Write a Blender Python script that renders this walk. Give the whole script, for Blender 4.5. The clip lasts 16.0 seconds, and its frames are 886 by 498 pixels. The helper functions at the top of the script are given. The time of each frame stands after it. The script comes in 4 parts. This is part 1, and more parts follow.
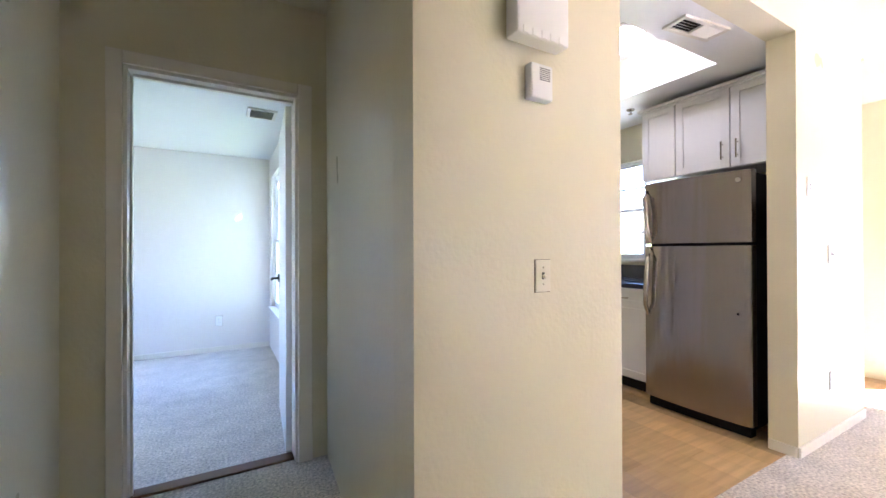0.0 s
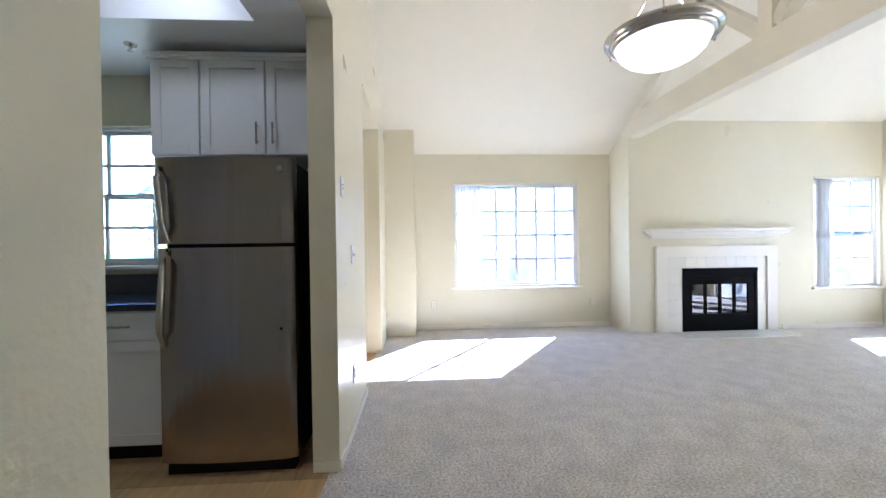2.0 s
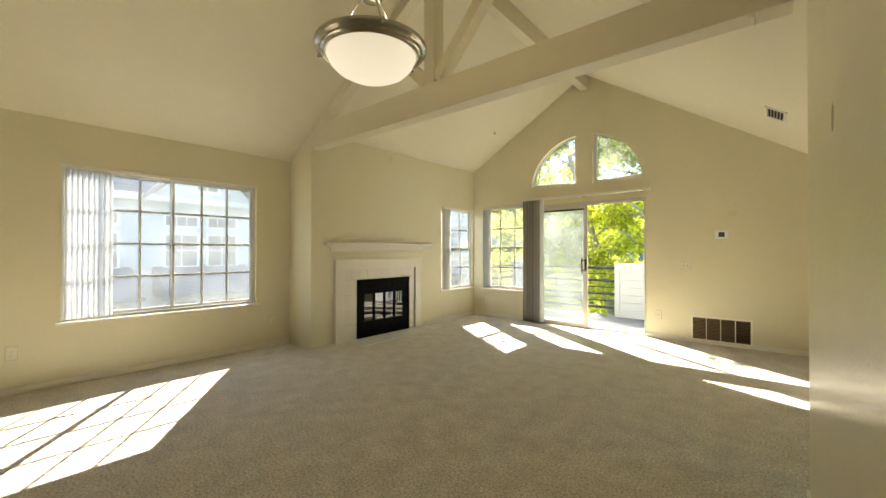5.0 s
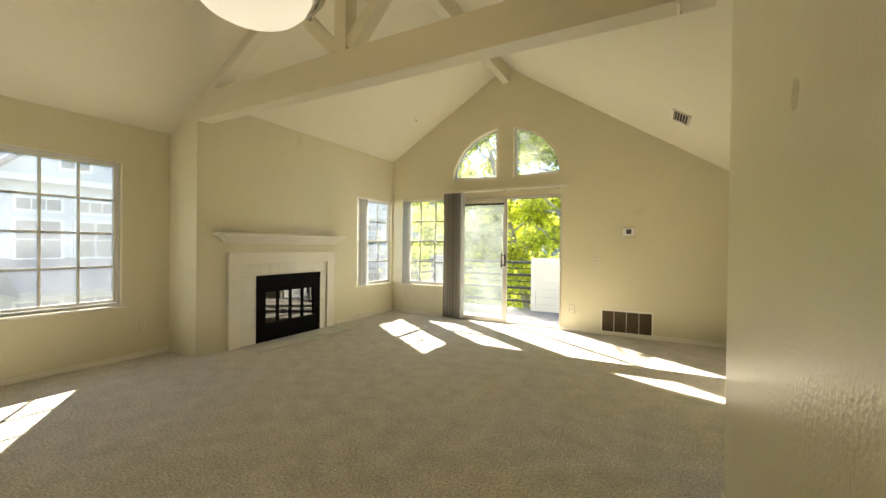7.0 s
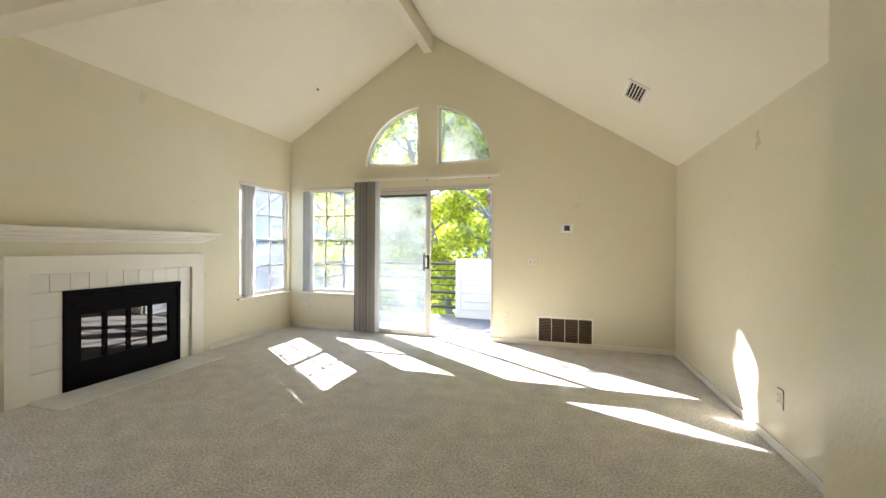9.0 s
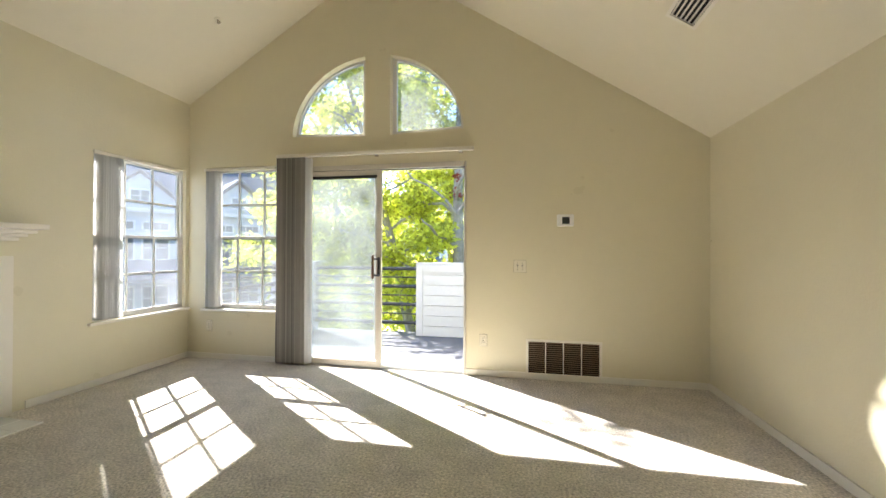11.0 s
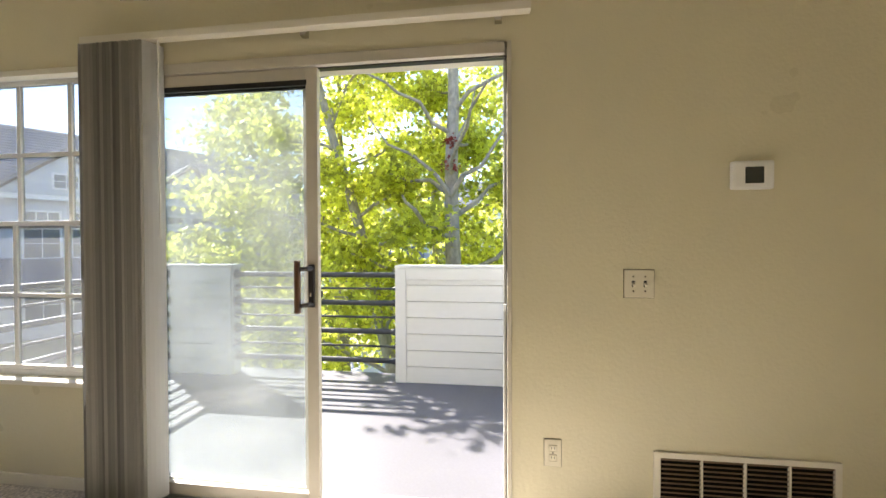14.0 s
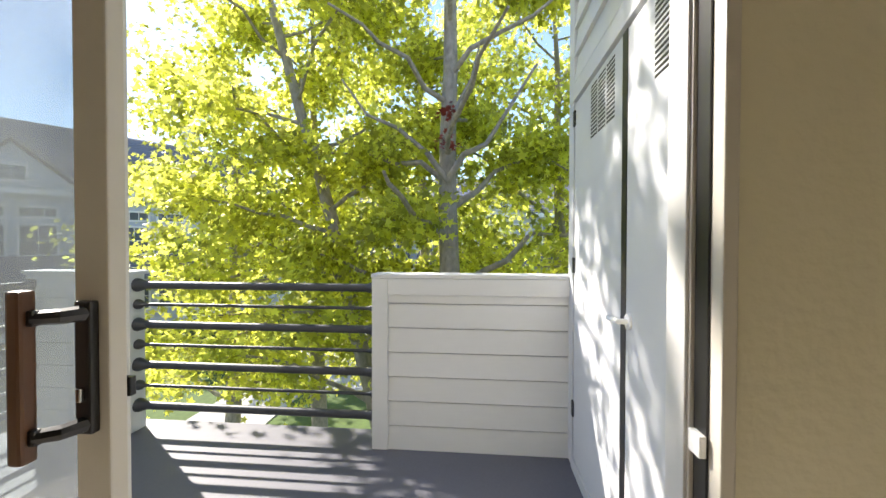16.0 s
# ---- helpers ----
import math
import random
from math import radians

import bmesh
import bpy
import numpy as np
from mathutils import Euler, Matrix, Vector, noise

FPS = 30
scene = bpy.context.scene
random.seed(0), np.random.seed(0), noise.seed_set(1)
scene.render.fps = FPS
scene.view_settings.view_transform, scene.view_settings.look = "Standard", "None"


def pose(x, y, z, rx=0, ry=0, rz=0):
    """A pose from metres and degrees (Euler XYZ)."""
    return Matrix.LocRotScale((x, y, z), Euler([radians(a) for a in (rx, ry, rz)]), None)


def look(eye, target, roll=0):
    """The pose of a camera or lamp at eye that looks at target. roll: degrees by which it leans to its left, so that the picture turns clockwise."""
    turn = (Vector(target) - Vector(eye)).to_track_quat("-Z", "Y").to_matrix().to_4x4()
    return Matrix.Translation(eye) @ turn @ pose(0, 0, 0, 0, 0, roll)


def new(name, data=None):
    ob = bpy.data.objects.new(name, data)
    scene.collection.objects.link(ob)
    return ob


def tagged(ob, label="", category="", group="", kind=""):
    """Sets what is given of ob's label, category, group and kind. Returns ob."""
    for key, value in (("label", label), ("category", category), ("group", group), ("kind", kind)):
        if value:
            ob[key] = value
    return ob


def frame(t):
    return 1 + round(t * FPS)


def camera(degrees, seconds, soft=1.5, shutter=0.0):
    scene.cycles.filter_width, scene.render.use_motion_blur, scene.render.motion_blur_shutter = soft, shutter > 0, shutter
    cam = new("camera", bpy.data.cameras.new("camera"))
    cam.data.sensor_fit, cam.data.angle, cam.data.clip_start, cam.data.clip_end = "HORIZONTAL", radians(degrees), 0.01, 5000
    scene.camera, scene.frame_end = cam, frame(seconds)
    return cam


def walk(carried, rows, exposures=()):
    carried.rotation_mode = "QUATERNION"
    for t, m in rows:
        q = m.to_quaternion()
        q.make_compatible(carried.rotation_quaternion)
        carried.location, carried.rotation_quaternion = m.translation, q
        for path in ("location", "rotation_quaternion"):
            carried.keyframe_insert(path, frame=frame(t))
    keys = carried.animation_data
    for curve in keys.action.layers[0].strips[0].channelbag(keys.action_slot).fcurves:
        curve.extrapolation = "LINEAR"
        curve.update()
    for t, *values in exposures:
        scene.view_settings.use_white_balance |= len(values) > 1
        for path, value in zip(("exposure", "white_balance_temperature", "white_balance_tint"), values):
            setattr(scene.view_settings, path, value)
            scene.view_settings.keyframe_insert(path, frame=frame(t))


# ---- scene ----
cam = camera(97.1, 16.0)
PATH = [
    (0, (0.528, 0.411, 1.179), (1.513, 2.151, 1.187), -0.2),
    (0.5, (0.687, 0.624, 1.182), (2.143, 1.995, 1.197), 0.0),
    (0.6, (0.709, 0.665, 1.168), (2.263, 1.924, 1.193), -0.2),
    (1, (0.859, 0.824, 1.187), (2.698, 1.609, 1.186), -1.0),
    (1.5, (1.036, 0.896, 1.177), (3.02, 1.144, 1.152), -1.4),
    (2, (1.242, 0.909, 1.197), (3.238, 0.787, 1.181), -0.8),
    (2.5, (1.356, 0.891, 1.193), (3.309, 0.459, 1.196), 0.1),
    (3, (1.504, 0.925, 1.253), (3.339, 0.128, 1.252), 0.2),
    (3.5, (1.624, 0.97, 1.281), (3.279, -0.152, 1.263), 0.4),
    (4, (1.679, 0.966, 1.247), (3.171, -0.365, 1.242), 0.4),
    (6.5, (1.79, 0.686, 1.271), (2.872, -0.995, 1.263), 0.3),
    (7, (1.879, 0.58, 1.257), (2.836, -1.176, 1.24), 0.7),
    (7.5, (2.015, 0.446, 1.259), (2.803, -1.392, 1.246), 0.3),
    (8, (2.139, 0.245, 1.238), (2.827, -1.633, 1.224), -0.0),
    (8.5, (2.18, -0.065, 1.254), (2.846, -1.951, 1.248), 0.4),
    (9, (2.313, -0.381, 1.239), (2.881, -2.298, 1.229), 0.4),
    (9.2, (2.366, -0.502, 1.234), (2.888, -2.433, 1.231), 0.2),
    (11.3, (2.682, -1.921, 1.194), (3.056, -3.886, 1.204), 0.3),
    (11.5, (2.704, -2.051, 1.204), (3.105, -4.01, 1.207), 0.4),
    (12, (2.824, -2.397, 1.226), (3.203, -4.36, 1.219), 0.1),
    (12.5, (2.919, -2.751, 1.202), (3.293, -4.716, 1.182), -0.2),
    (13, (3.02, -3.102, 1.21), (3.389, -5.067, 1.2), 0.0),
    (13.5, (3.138, -3.453, 1.223), (3.436, -5.431, 1.213), -0.3),
    (14, (3.217, -3.813, 1.222), (3.478, -5.796, 1.195), -0.2),
    (14.5, (3.292, -4.126, 1.211), (3.563, -6.108, 1.191), 0.2),
    (15, (3.385, -4.42, 1.225), (3.672, -6.399, 1.199), -0.6),
    (15.5, (3.399, -4.725, 1.221), (3.745, -6.694, 1.206), -0.4),
    (16, (3.466, -4.971, 1.215), (3.652, -6.962, 1.184), 0.1),
]
EXPOSURES = [(0.0, 5.98, 5400, 34), (0.5, 5.55, 5250, 35), (1.0, 5.2, 4750, 27), (1.5, 5.01, 4725, 23), (2.0, 4.62, 4800, 21), (2.6, 4.48, 5080, 18), (3.1, 4.18, 5130, 15), (3.6, 3.84, 6458, 10), (4.2, 3.6, 7010, 6),
             (6.3, 3.45, 7210, 6), (7.2, 3.5, 7065, 8), (8.0, 3.75, 6050, 17), (9.0, 3.76, 5850, 14), (11.4, 3.25, 6278, 13), (12.5, 2.91, 6459, 14), (13.5, 2.92, 6539, 14), (14.5, 2.83, 6679, 14), (15.2, 2.56, 6680, 15), (16.0, 2.12, 6600, 14)]
walk(cam, [(t, look(eye, target, roll)) for t, eye, target, roll in PATH], EXPOSURES)

# ---- light: a low sun from beyond the window wall, and the sky ----
SUN_WAY = Vector((0.81, -0.585, 0.765)).normalized()
world = bpy.data.worlds.new("sky")
scene.world = world
world.use_nodes = True
_sky = world.node_tree.nodes.new("ShaderNodeTexSky")
_sky.sky_type = "NISHITA"
_sky.sun_disc = False
_sky.dust_density = 0.1
_sky.ozone_density = 1.0
_sky.sun_elevation = math.asin(SUN_WAY.z)
_sky.sun_rotation = math.atan2(SUN_WAY.x, SUN_WAY.y)
_bg = world.node_tree.nodes["Background"]
_bg.inputs["Strength"].default_value = 0.08
world.node_tree.links.new(_sky.outputs["Color"], _bg.inputs["Color"])
_sun = bpy.data.lights.new("sun", "SUN")
_sun.energy, _sun.angle, _sun.color = 3.1, radians(0.55), (1.0, 0.95, 0.86)
new("sun", _sun).matrix_world = look(SUN_WAY * 40, (0, 0, 0))


# ---- materials ----
def mat(name, colour, rough=0.5, metal=0.0, grain=0.0, grain_scale=30.0, stain=0.0, stain_scale=1.5, bump=0.0, bump_scale=200.0,
        bump_depth=0.002, rough_vary=0.0, each=0.0, stretch=(1, 1, 1), **extra):
    """A surface with grain and stains at two scales, relief, and a shade that varies from piece to piece."""
    m = bpy.data.materials.new(name)
    m.use_nodes = True
    n, l = m.node_tree.nodes, m.node_tree.links
    b = n["Principled BSDF"]
    b.inputs["Roughness"].default_value, b.inputs["Metallic"].default_value = rough, metal
    for key, value in extra.items():
        b.inputs[key.replace("_", " ")].default_value = value
    co = n.new("ShaderNodeTexCoord")
    mp = n.new("ShaderNodeMapping")
    mp.inputs["Scale"].default_value = stretch
    geo = n.new("ShaderNodeNewGeometry")
    l.new(geo.outputs["Position"], mp.inputs["Vector"])

    def tex(scale, detail=3.0):
        t = n.new("ShaderNodeTexNoise")
        t.inputs["Scale"].default_value, t.inputs["Detail"].default_value = scale, detail
        l.new(mp.outputs["Vector"], t.inputs["Vector"])
        return t.outputs["Fac"]

    def maths(op, a, c):
        t = n.new("ShaderNodeMath")
        t.operation = op
        for k, v in enumerate((a, c)):
            if isinstance(v, (int, float)):
                t.inputs[k].default_value = v
            else:
                l.new(v, t.inputs[k])
        return t.outputs[0]

    shade = None
    for amount, source in ((grain, lambda: tex(grain_scale)), (stain, lambda: tex(stain_scale)),
                           (each, lambda: n.new("ShaderNodeObjectInfo").outputs["Random"])):
        if amount:
            f = maths("ADD", maths("MULTIPLY", maths("SUBTRACT", source(), 0.5), 2 * amount), 1.0)
            shade = f if shade is None else maths("MULTIPLY", shade, f)
    if shade is None:
        b.inputs["Base Color"].default_value = (*colour, 1)
    else:
        v = n.new("ShaderNodeVectorMath")
        v.operation = "SCALE"
        v.inputs[0].default_value = colour
        l.new(shade, v.inputs["Scale"])
        l.new(v.outputs[0], b.inputs["Base Color"])
    if rough_vary:
        l.new(maths("ADD", maths("MULTIPLY", tex(grain_scale * 0.4), 2 * rough_vary), rough - rough_vary), b.inputs["Roughness"])
    if bump:
        k = n.new("ShaderNodeBump")
        k.inputs["Strength"].default_value, k.inputs["Distance"].default_value = bump, bump_depth
        l.new(tex(bump_scale, 2.0), k.inputs["Height"])
        l.new(k.outputs["Normal"], b.inputs["Normal"])
    return m


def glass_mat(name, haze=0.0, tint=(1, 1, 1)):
    """Thin window glass: see-through, with the mirror of its surface, a film of dust and a tint that dims the view."""
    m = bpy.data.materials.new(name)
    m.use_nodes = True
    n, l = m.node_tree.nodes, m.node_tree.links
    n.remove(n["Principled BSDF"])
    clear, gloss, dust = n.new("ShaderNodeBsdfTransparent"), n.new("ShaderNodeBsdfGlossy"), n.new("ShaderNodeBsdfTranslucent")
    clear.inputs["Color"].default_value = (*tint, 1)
    gloss.inputs["Roughness"].default_value = 0.02
    dust.inputs["Color"].default_value = (0.85, 0.88, 0.92, 1)
    diff = n.new("ShaderNodeBsdfDiffuse")
    diff.inputs["Color"].default_value = (0.75, 0.78, 0.82, 1)
    both = n.new("ShaderNodeMixShader")
    both.inputs["Fac"].default_value = 0.3
    l.new(dust.outputs[0], both.inputs[1])
    l.new(diff.outputs[0], both.inputs[2])
    film = n.new("ShaderNodeMixShader")
    noise_t = n.new("ShaderNodeTexNoise")
    noise_t.inputs["Scale"].default_value, noise_t.inputs["Detail"].default_value = 2.2, 4
    pos = n.new("ShaderNodeNewGeometry")
    l.new(pos.outputs["Position"], noise_t.inputs["Vector"])
    mul = n.new("ShaderNodeMath")
    mul.operation = "MULTIPLY"
    mul.inputs[1].default_value = 2 * haze
    l.new(noise_t.outputs["Fac"], mul.inputs[0])
    l.new(mul.outputs[0], film.inputs["Fac"])
    l.new(clear.outputs[0], film.inputs[1])
    l.new(both.outputs[0], film.inputs[2])
    face = n.new("ShaderNodeLayerWeight")
    face.inputs["Blend"].default_value = 0.5
    power = n.new("ShaderNodeMath")
    power.operation, power.inputs[1].default_value = "POWER", 4.0
    l.new(face.outputs["Facing"], power.inputs[0])
    scale = n.new("ShaderNodeMath")
    scale.operation, scale.inputs[1].default_value, scale.inputs[2].default_value = "MULTIPLY_ADD", 0.5, 0.018
    l.new(power.outputs[0], scale.inputs[0])
    mix = n.new("ShaderNodeMixShader")
    l.new(scale.outputs[0], mix.inputs["Fac"])
    l.new(film.outputs[0], mix.inputs[1])
    l.new(gloss.outputs[0], mix.inputs[2])
    l.new(mix.outputs[0], n["Material Output"].inputs["Surface"])
    return m


def wood_floor_mat(name, colour):
    m = mat(name, colour, rough=0.38, grain=0.35, grain_scale=14, stain=0.18, stain_scale=3, bump=0.15, bump_scale=60, each=0.22, stretch=(0.22, 2.2, 1), rough_vary=0.08)
    return m


M_WALL = mat("cream_wall_paint", (0.725, 0.672, 0.49), rough=0.31, grain=0.02, grain_scale=8, stain=0.03, stain_scale=0.9, bump=0.3, bump_scale=62, bump_depth=0.005, rough_vary=0.08)
M_CEIL = mat("cream_ceiling_paint", (0.77, 0.72, 0.57), rough=0.6, grain=0.02, grain_scale=10, stain=0.03, bump=0.3, bump_scale=110, bump_depth=0.003)
M_TRIM = mat("white_trim_paint", (0.81, 0.77, 0.67), rough=0.3, grain=0.02, grain_scale=12, stain=0.03)
M_BEAM = mat("cream_beam_paint", (0.72, 0.665, 0.51), rough=0.45, grain=0.04, grain_scale=20, stain=0.05, stain_scale=2, bump=0.25, bump_scale=40, stretch=(0.3, 1, 1))
M_WHITE = mat("white_paint", (0.84, 0.84, 0.82), rough=0.35, grain=0.02, stain=0.03)
M_BEDWALL = mat("pale_bedroom_paint", (0.80, 0.755, 0.71), rough=0.5, grain=0.02, stain=0.03, bump=0.3, bump_scale=95, bump_depth=0.003)
M_CARPET = mat("beige_carpet", (0.58, 0.53, 0.46), rough=0.95, grain=1.0, grain_scale=72, stain=0.30, stain_scale=6, bump=0.7, bump_scale=90, bump_depth=0.014, Sheen_Weight=0.3)
M_WOOD = wood_floor_mat("oak_floor", (0.55, 0.365, 0.165))
M_STEEL = mat("brushed_steel", (0.30, 0.265, 0.24), rough=0.19, metal=1.0, grain=0.08, grain_scale=160, stretch=(1, 1, 0.07), bump=0.6, bump_scale=7, bump_depth=0.016)
M_NICKEL = mat("brushed_nickel", (0.50, 0.48, 0.44), rough=0.22, metal=1.0, grain=0.05)
M_BLACK = mat("black_metal", (0.012, 0.012, 0.013), rough=0.35, grain=0.1)
M_DARK = mat("black_plastic", (0.006, 0.006, 0.006), rough=0.6, grain=0.1, Specular_IOR_Level=0.2)
M_FIRE = mat("matt_black_steel", (0.003, 0.003, 0.003), rough=0.5, grain=0.1, Specular_IOR_Level=0.06)
M_CAB = mat("white_cabinet_paint", (0.80, 0.79, 0.76), rough=0.28, grain=0.015, stain=0.02)
M_GRANITE = mat("dark_counter", (0.03, 0.032, 0.04), rough=0.15, grain=0.5, grain_scale=220)
M_ALU = mat("window_aluminium", (0.55, 0.55, 0.53), rough=0.35, metal=0.6, grain=0.05)
M_VINYL = mat("white_window_frame", (0.70, 0.69, 0.66), rough=0.3, grain=0.02, stain=0.03)
M_GLASS = glass_mat("window_glass", 0.02, (0.9, 0.92, 0.92))
# tint deeper than real glass, to tone down the bright outdoors
M_HAZY = glass_mat("dusty_dimmed_glass", 0.07, (0.66, 0.68, 0.72))
M_DOORFRAME = mat("beige_door_frame", (0.60, 0.56, 0.48), rough=0.35, grain=0.03, stain=0.04)
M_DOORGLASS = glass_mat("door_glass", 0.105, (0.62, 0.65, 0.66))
# slat tones spread apart to stand in for shading from slat to slat
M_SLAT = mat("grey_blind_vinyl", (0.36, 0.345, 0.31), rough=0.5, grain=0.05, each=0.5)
# paler copy of the grey vinyl for slats with daylight behind them
M_SLAT_BACKLIT = mat("backlit_grey_blind_vinyl", (0.74, 0.73, 0.70), rough=0.5, grain=0.04, each=0.2)
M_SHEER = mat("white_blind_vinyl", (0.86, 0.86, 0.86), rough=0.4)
M_TILE = mat("glazed_white_tile", (0.82, 0.79, 0.71), rough=0.18, grain=0.02, each=0.03)
M_GROUT = mat("grout", (0.74, 0.71, 0.63), rough=0.9, grain=0.1)
M_PLATE = mat("almond_plastic", (0.76, 0.71, 0.57), rough=0.3)
M_WPLATE = mat("white_plastic", (0.85, 0.85, 0.83), rough=0.3)
M_SIDING = mat("white_siding_paint", (0.66, 0.67, 0.68), rough=0.55, grain=0.03, grain_scale=25, stain=0.05, stain_scale=2.0, bump=0.1, bump_scale=60, stretch=(0.4, 0.4, 1))
M_DECK = mat("grey_deck_coating", (0.13, 0.13, 0.15), rough=0.6, grain=0.12, grain_scale=90, stain=0.15, stain_scale=1.7, bump=0.3, bump_scale=150)
M_RAIL = mat("charcoal_rail_paint", (0.035, 0.038, 0.045), rough=0.45, grain=0.1)
M_LAMPGLASS = mat("frosted_lamp_glass", (0.95, 0.93, 0.88), rough=0.4, Emission_Color=(1.0, 0.90, 0.74, 1), Emission_Strength=0.06)
M_KLAMP = mat("lit_lamp_glass", (0.95, 0.95, 0.93), rough=0.4, Emission_Color=(1.0, 0.95, 0.86, 1), Emission_Strength=0.55)
M_HANDLEWOOD = mat("walnut_handle", (0.12, 0.055, 0.025), rough=0.4, grain=0.3, grain_scale=40, stretch=(1, 1, 0.2))
M_LEAF = mat("sunlit_leaf", (0.20, 0.235, 0.035), rough=0.45, each=0.2, grain=0.5, grain_scale=1.3)
M_BARK = mat("grey_bark", (0.29, 0.265, 0.24), rough=0.9, grain=0.6, grain_scale=20, stain=0.2, stain_scale=4, bump=0.8, bump_scale=30, bump_depth=0.02, stretch=(1, 1, 0.5))
M_HOUSE = mat("pale_house_siding", (0.54, 0.565, 0.62), rough=0.6, grain=0.03, grain_scale=5, stain=0.04, stain_scale=0.5)
M_ROOF = mat("grey_roof_shingle", (0.17, 0.175, 0.195), rough=0.9, grain=0.25, grain_scale=10, stain=0.2, stain_scale=1, bump=0.5, bump_scale=20)
M_GRASS = mat("lawn", (0.07, 0.11, 0.025), rough=0.95, grain=0.4, grain_scale=8, stain=0.3, stain_scale=0.3)
M_PATH = mat("concrete", (0.38, 0.37, 0.35), rough=0.9, grain=0.1, grain_scale=12, stain=0.12, stain_scale=0.8)
M_PANE = mat("far_window_pane", (0.12, 0.14, 0.17), rough=0.08, grain=0.1, grain_scale=1.0)


def leaf_light(m, colour=(0.86, 0.87, 0.15, 1), share=0.62, islands=0.0):
    """Leaves and thin slats let part of the light through."""
    n, l = m.node_tree.nodes, m.node_tree.links
    b = n["Principled BSDF"]
    back = n.new("ShaderNodeBsdfTranslucent")
    back.inputs["Color"].default_value = colour
    if islands:
        geo = n.new("ShaderNodeNewGeometry")
        ramp = n.new("ShaderNodeMapRange")
        ramp.inputs["To Min"].default_value, ramp.inputs["To Max"].default_value = 1 - islands, 1 + islands
        l.new(geo.outputs["Random Per Island"], ramp.inputs["Value"])
        vec = n.new("ShaderNodeVectorMath")
        vec.operation, vec.inputs[0].default_value = "SCALE", colour[:3]
        l.new(ramp.outputs["Result"], vec.inputs["Scale"])
        l.new(vec.outputs[0], back.inputs["Color"])
    mix = n.new("ShaderNodeMixShader")
    mix.inputs["Fac"].default_value = share
    l.new(b.outputs[0], mix.inputs[1])
    l.new(back.outputs[0], mix.inputs[2])
    l.new(mix.outputs[0], n["Material Output"].inputs["Surface"])


leaf_light(M_LEAF, islands=0.6)
M_REDLEAF = mat("red_leaf", (0.22, 0.03, 0.02), rough=0.6)
leaf_light(M_SHEER, (0.85, 0.86, 0.88, 1), 0.6)
leaf_light(M_SLAT_BACKLIT, (0.85, 0.85, 0.84, 1), 0.55)
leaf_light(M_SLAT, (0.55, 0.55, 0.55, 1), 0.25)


# ---- ways to build ----
def mesh_of(bm, name, material, smooth=False):
    bmesh.ops.recalc_face_normals(bm, faces=bm.faces[:])
    me = bpy.data.meshes.new(name)
    bm.to_mesh(me)
    bm.free()
    for m in (material if isinstance(material, (list, tuple)) else (material,)):
        me.materials.append(m)
    if smooth:
        me.polygons.foreach_set("use_smooth", [True] * len(me.polygons))
        me.set_sharp_from_angle(angle=radians(40))
    return me


def part(name, bm, material, parent=None, label="", smooth=False, at=None):
    ob = new(name, bm if isinstance(bm, bpy.types.Mesh) else mesh_of(bm, name, material, smooth))
    if parent is not None:
        ob.parent = parent
    if at is not None:
        ob.matrix_basis = at
    return tagged(ob, label)


def thing(name, label, category, at=None, group="", kind=""):
    ob = new(name)
    ob.empty_display_size = 0.1
    if at is not None:
        ob.matrix_basis = at
    return tagged(ob, label, category, group, kind)


def box(bm, x0, y0, z0, x1, y1, z1, bevel=0.0):
    """A block between two corners, with edges rounded off."""
    lo, hi = [min(a, b) for a, b in ((x0, x1), (y0, y1), (z0, z1))], [max(a, b) for a, b in ((x0, x1), (y0, y1), (z0, z1))]
    vs = [bm.verts.new((hi[0] if i & 1 else lo[0], hi[1] if i & 2 else lo[1], hi[2] if i & 4 else lo[2])) for i in range(8)]
    fs = [bm.faces.new([vs[i] for i in q]) for q in ((0, 2, 3, 1), (4, 5, 7, 6), (0, 1, 5, 4), (2, 6, 7, 3), (0, 4, 6, 2), (1, 3, 7, 5))]
    if bevel:
        edges = list({e for f in fs for e in f.edges})
        bmesh.ops.bevel(bm, geom=edges, offset=bevel, segments=2, profile=0.6, affect="EDGES")
    return bm


def block(x0, y0, z0, x1, y1, z1, bevel=0.0):
    return box(bmesh.new(), x0, y0, z0, x1, y1, z1, bevel)


def prism(loops, place, depth):
    """A slab with holes: the first loop is its outline, the others its openings; place(u, v, w) sets a point in the world."""
    from mathutils import geometry
    bm = bmesh.new()
    flat = [[Vector((u, v, 0)) for u, v in loop] for loop in loops]
    tris = geometry.tessellate_polygon(flat)
    pts = [p for loop in flat for p in loop]
    front = [bm.verts.new(place(p.x, p.y, 0)) for p in pts]
    back = [bm.verts.new(place(p.x, p.y, depth)) for p in pts]
    for t in tris:
        bm.faces.new([front[i] for i in t])
        bm.faces.new([back[i] for i in reversed(t)])
    k = 0
    for loop in loops:
        c = len(loop)
        for i in range(c):
            a, b = k + i, k + (i + 1) % c
            bm.faces.new((front[a], front[b], back[b], back[a]))
        k += c
    return bm


def rect(u0, v0, u1, v1):
    return [(u0, v0), (u1, v0), (u1, v1), (u0, v1)]


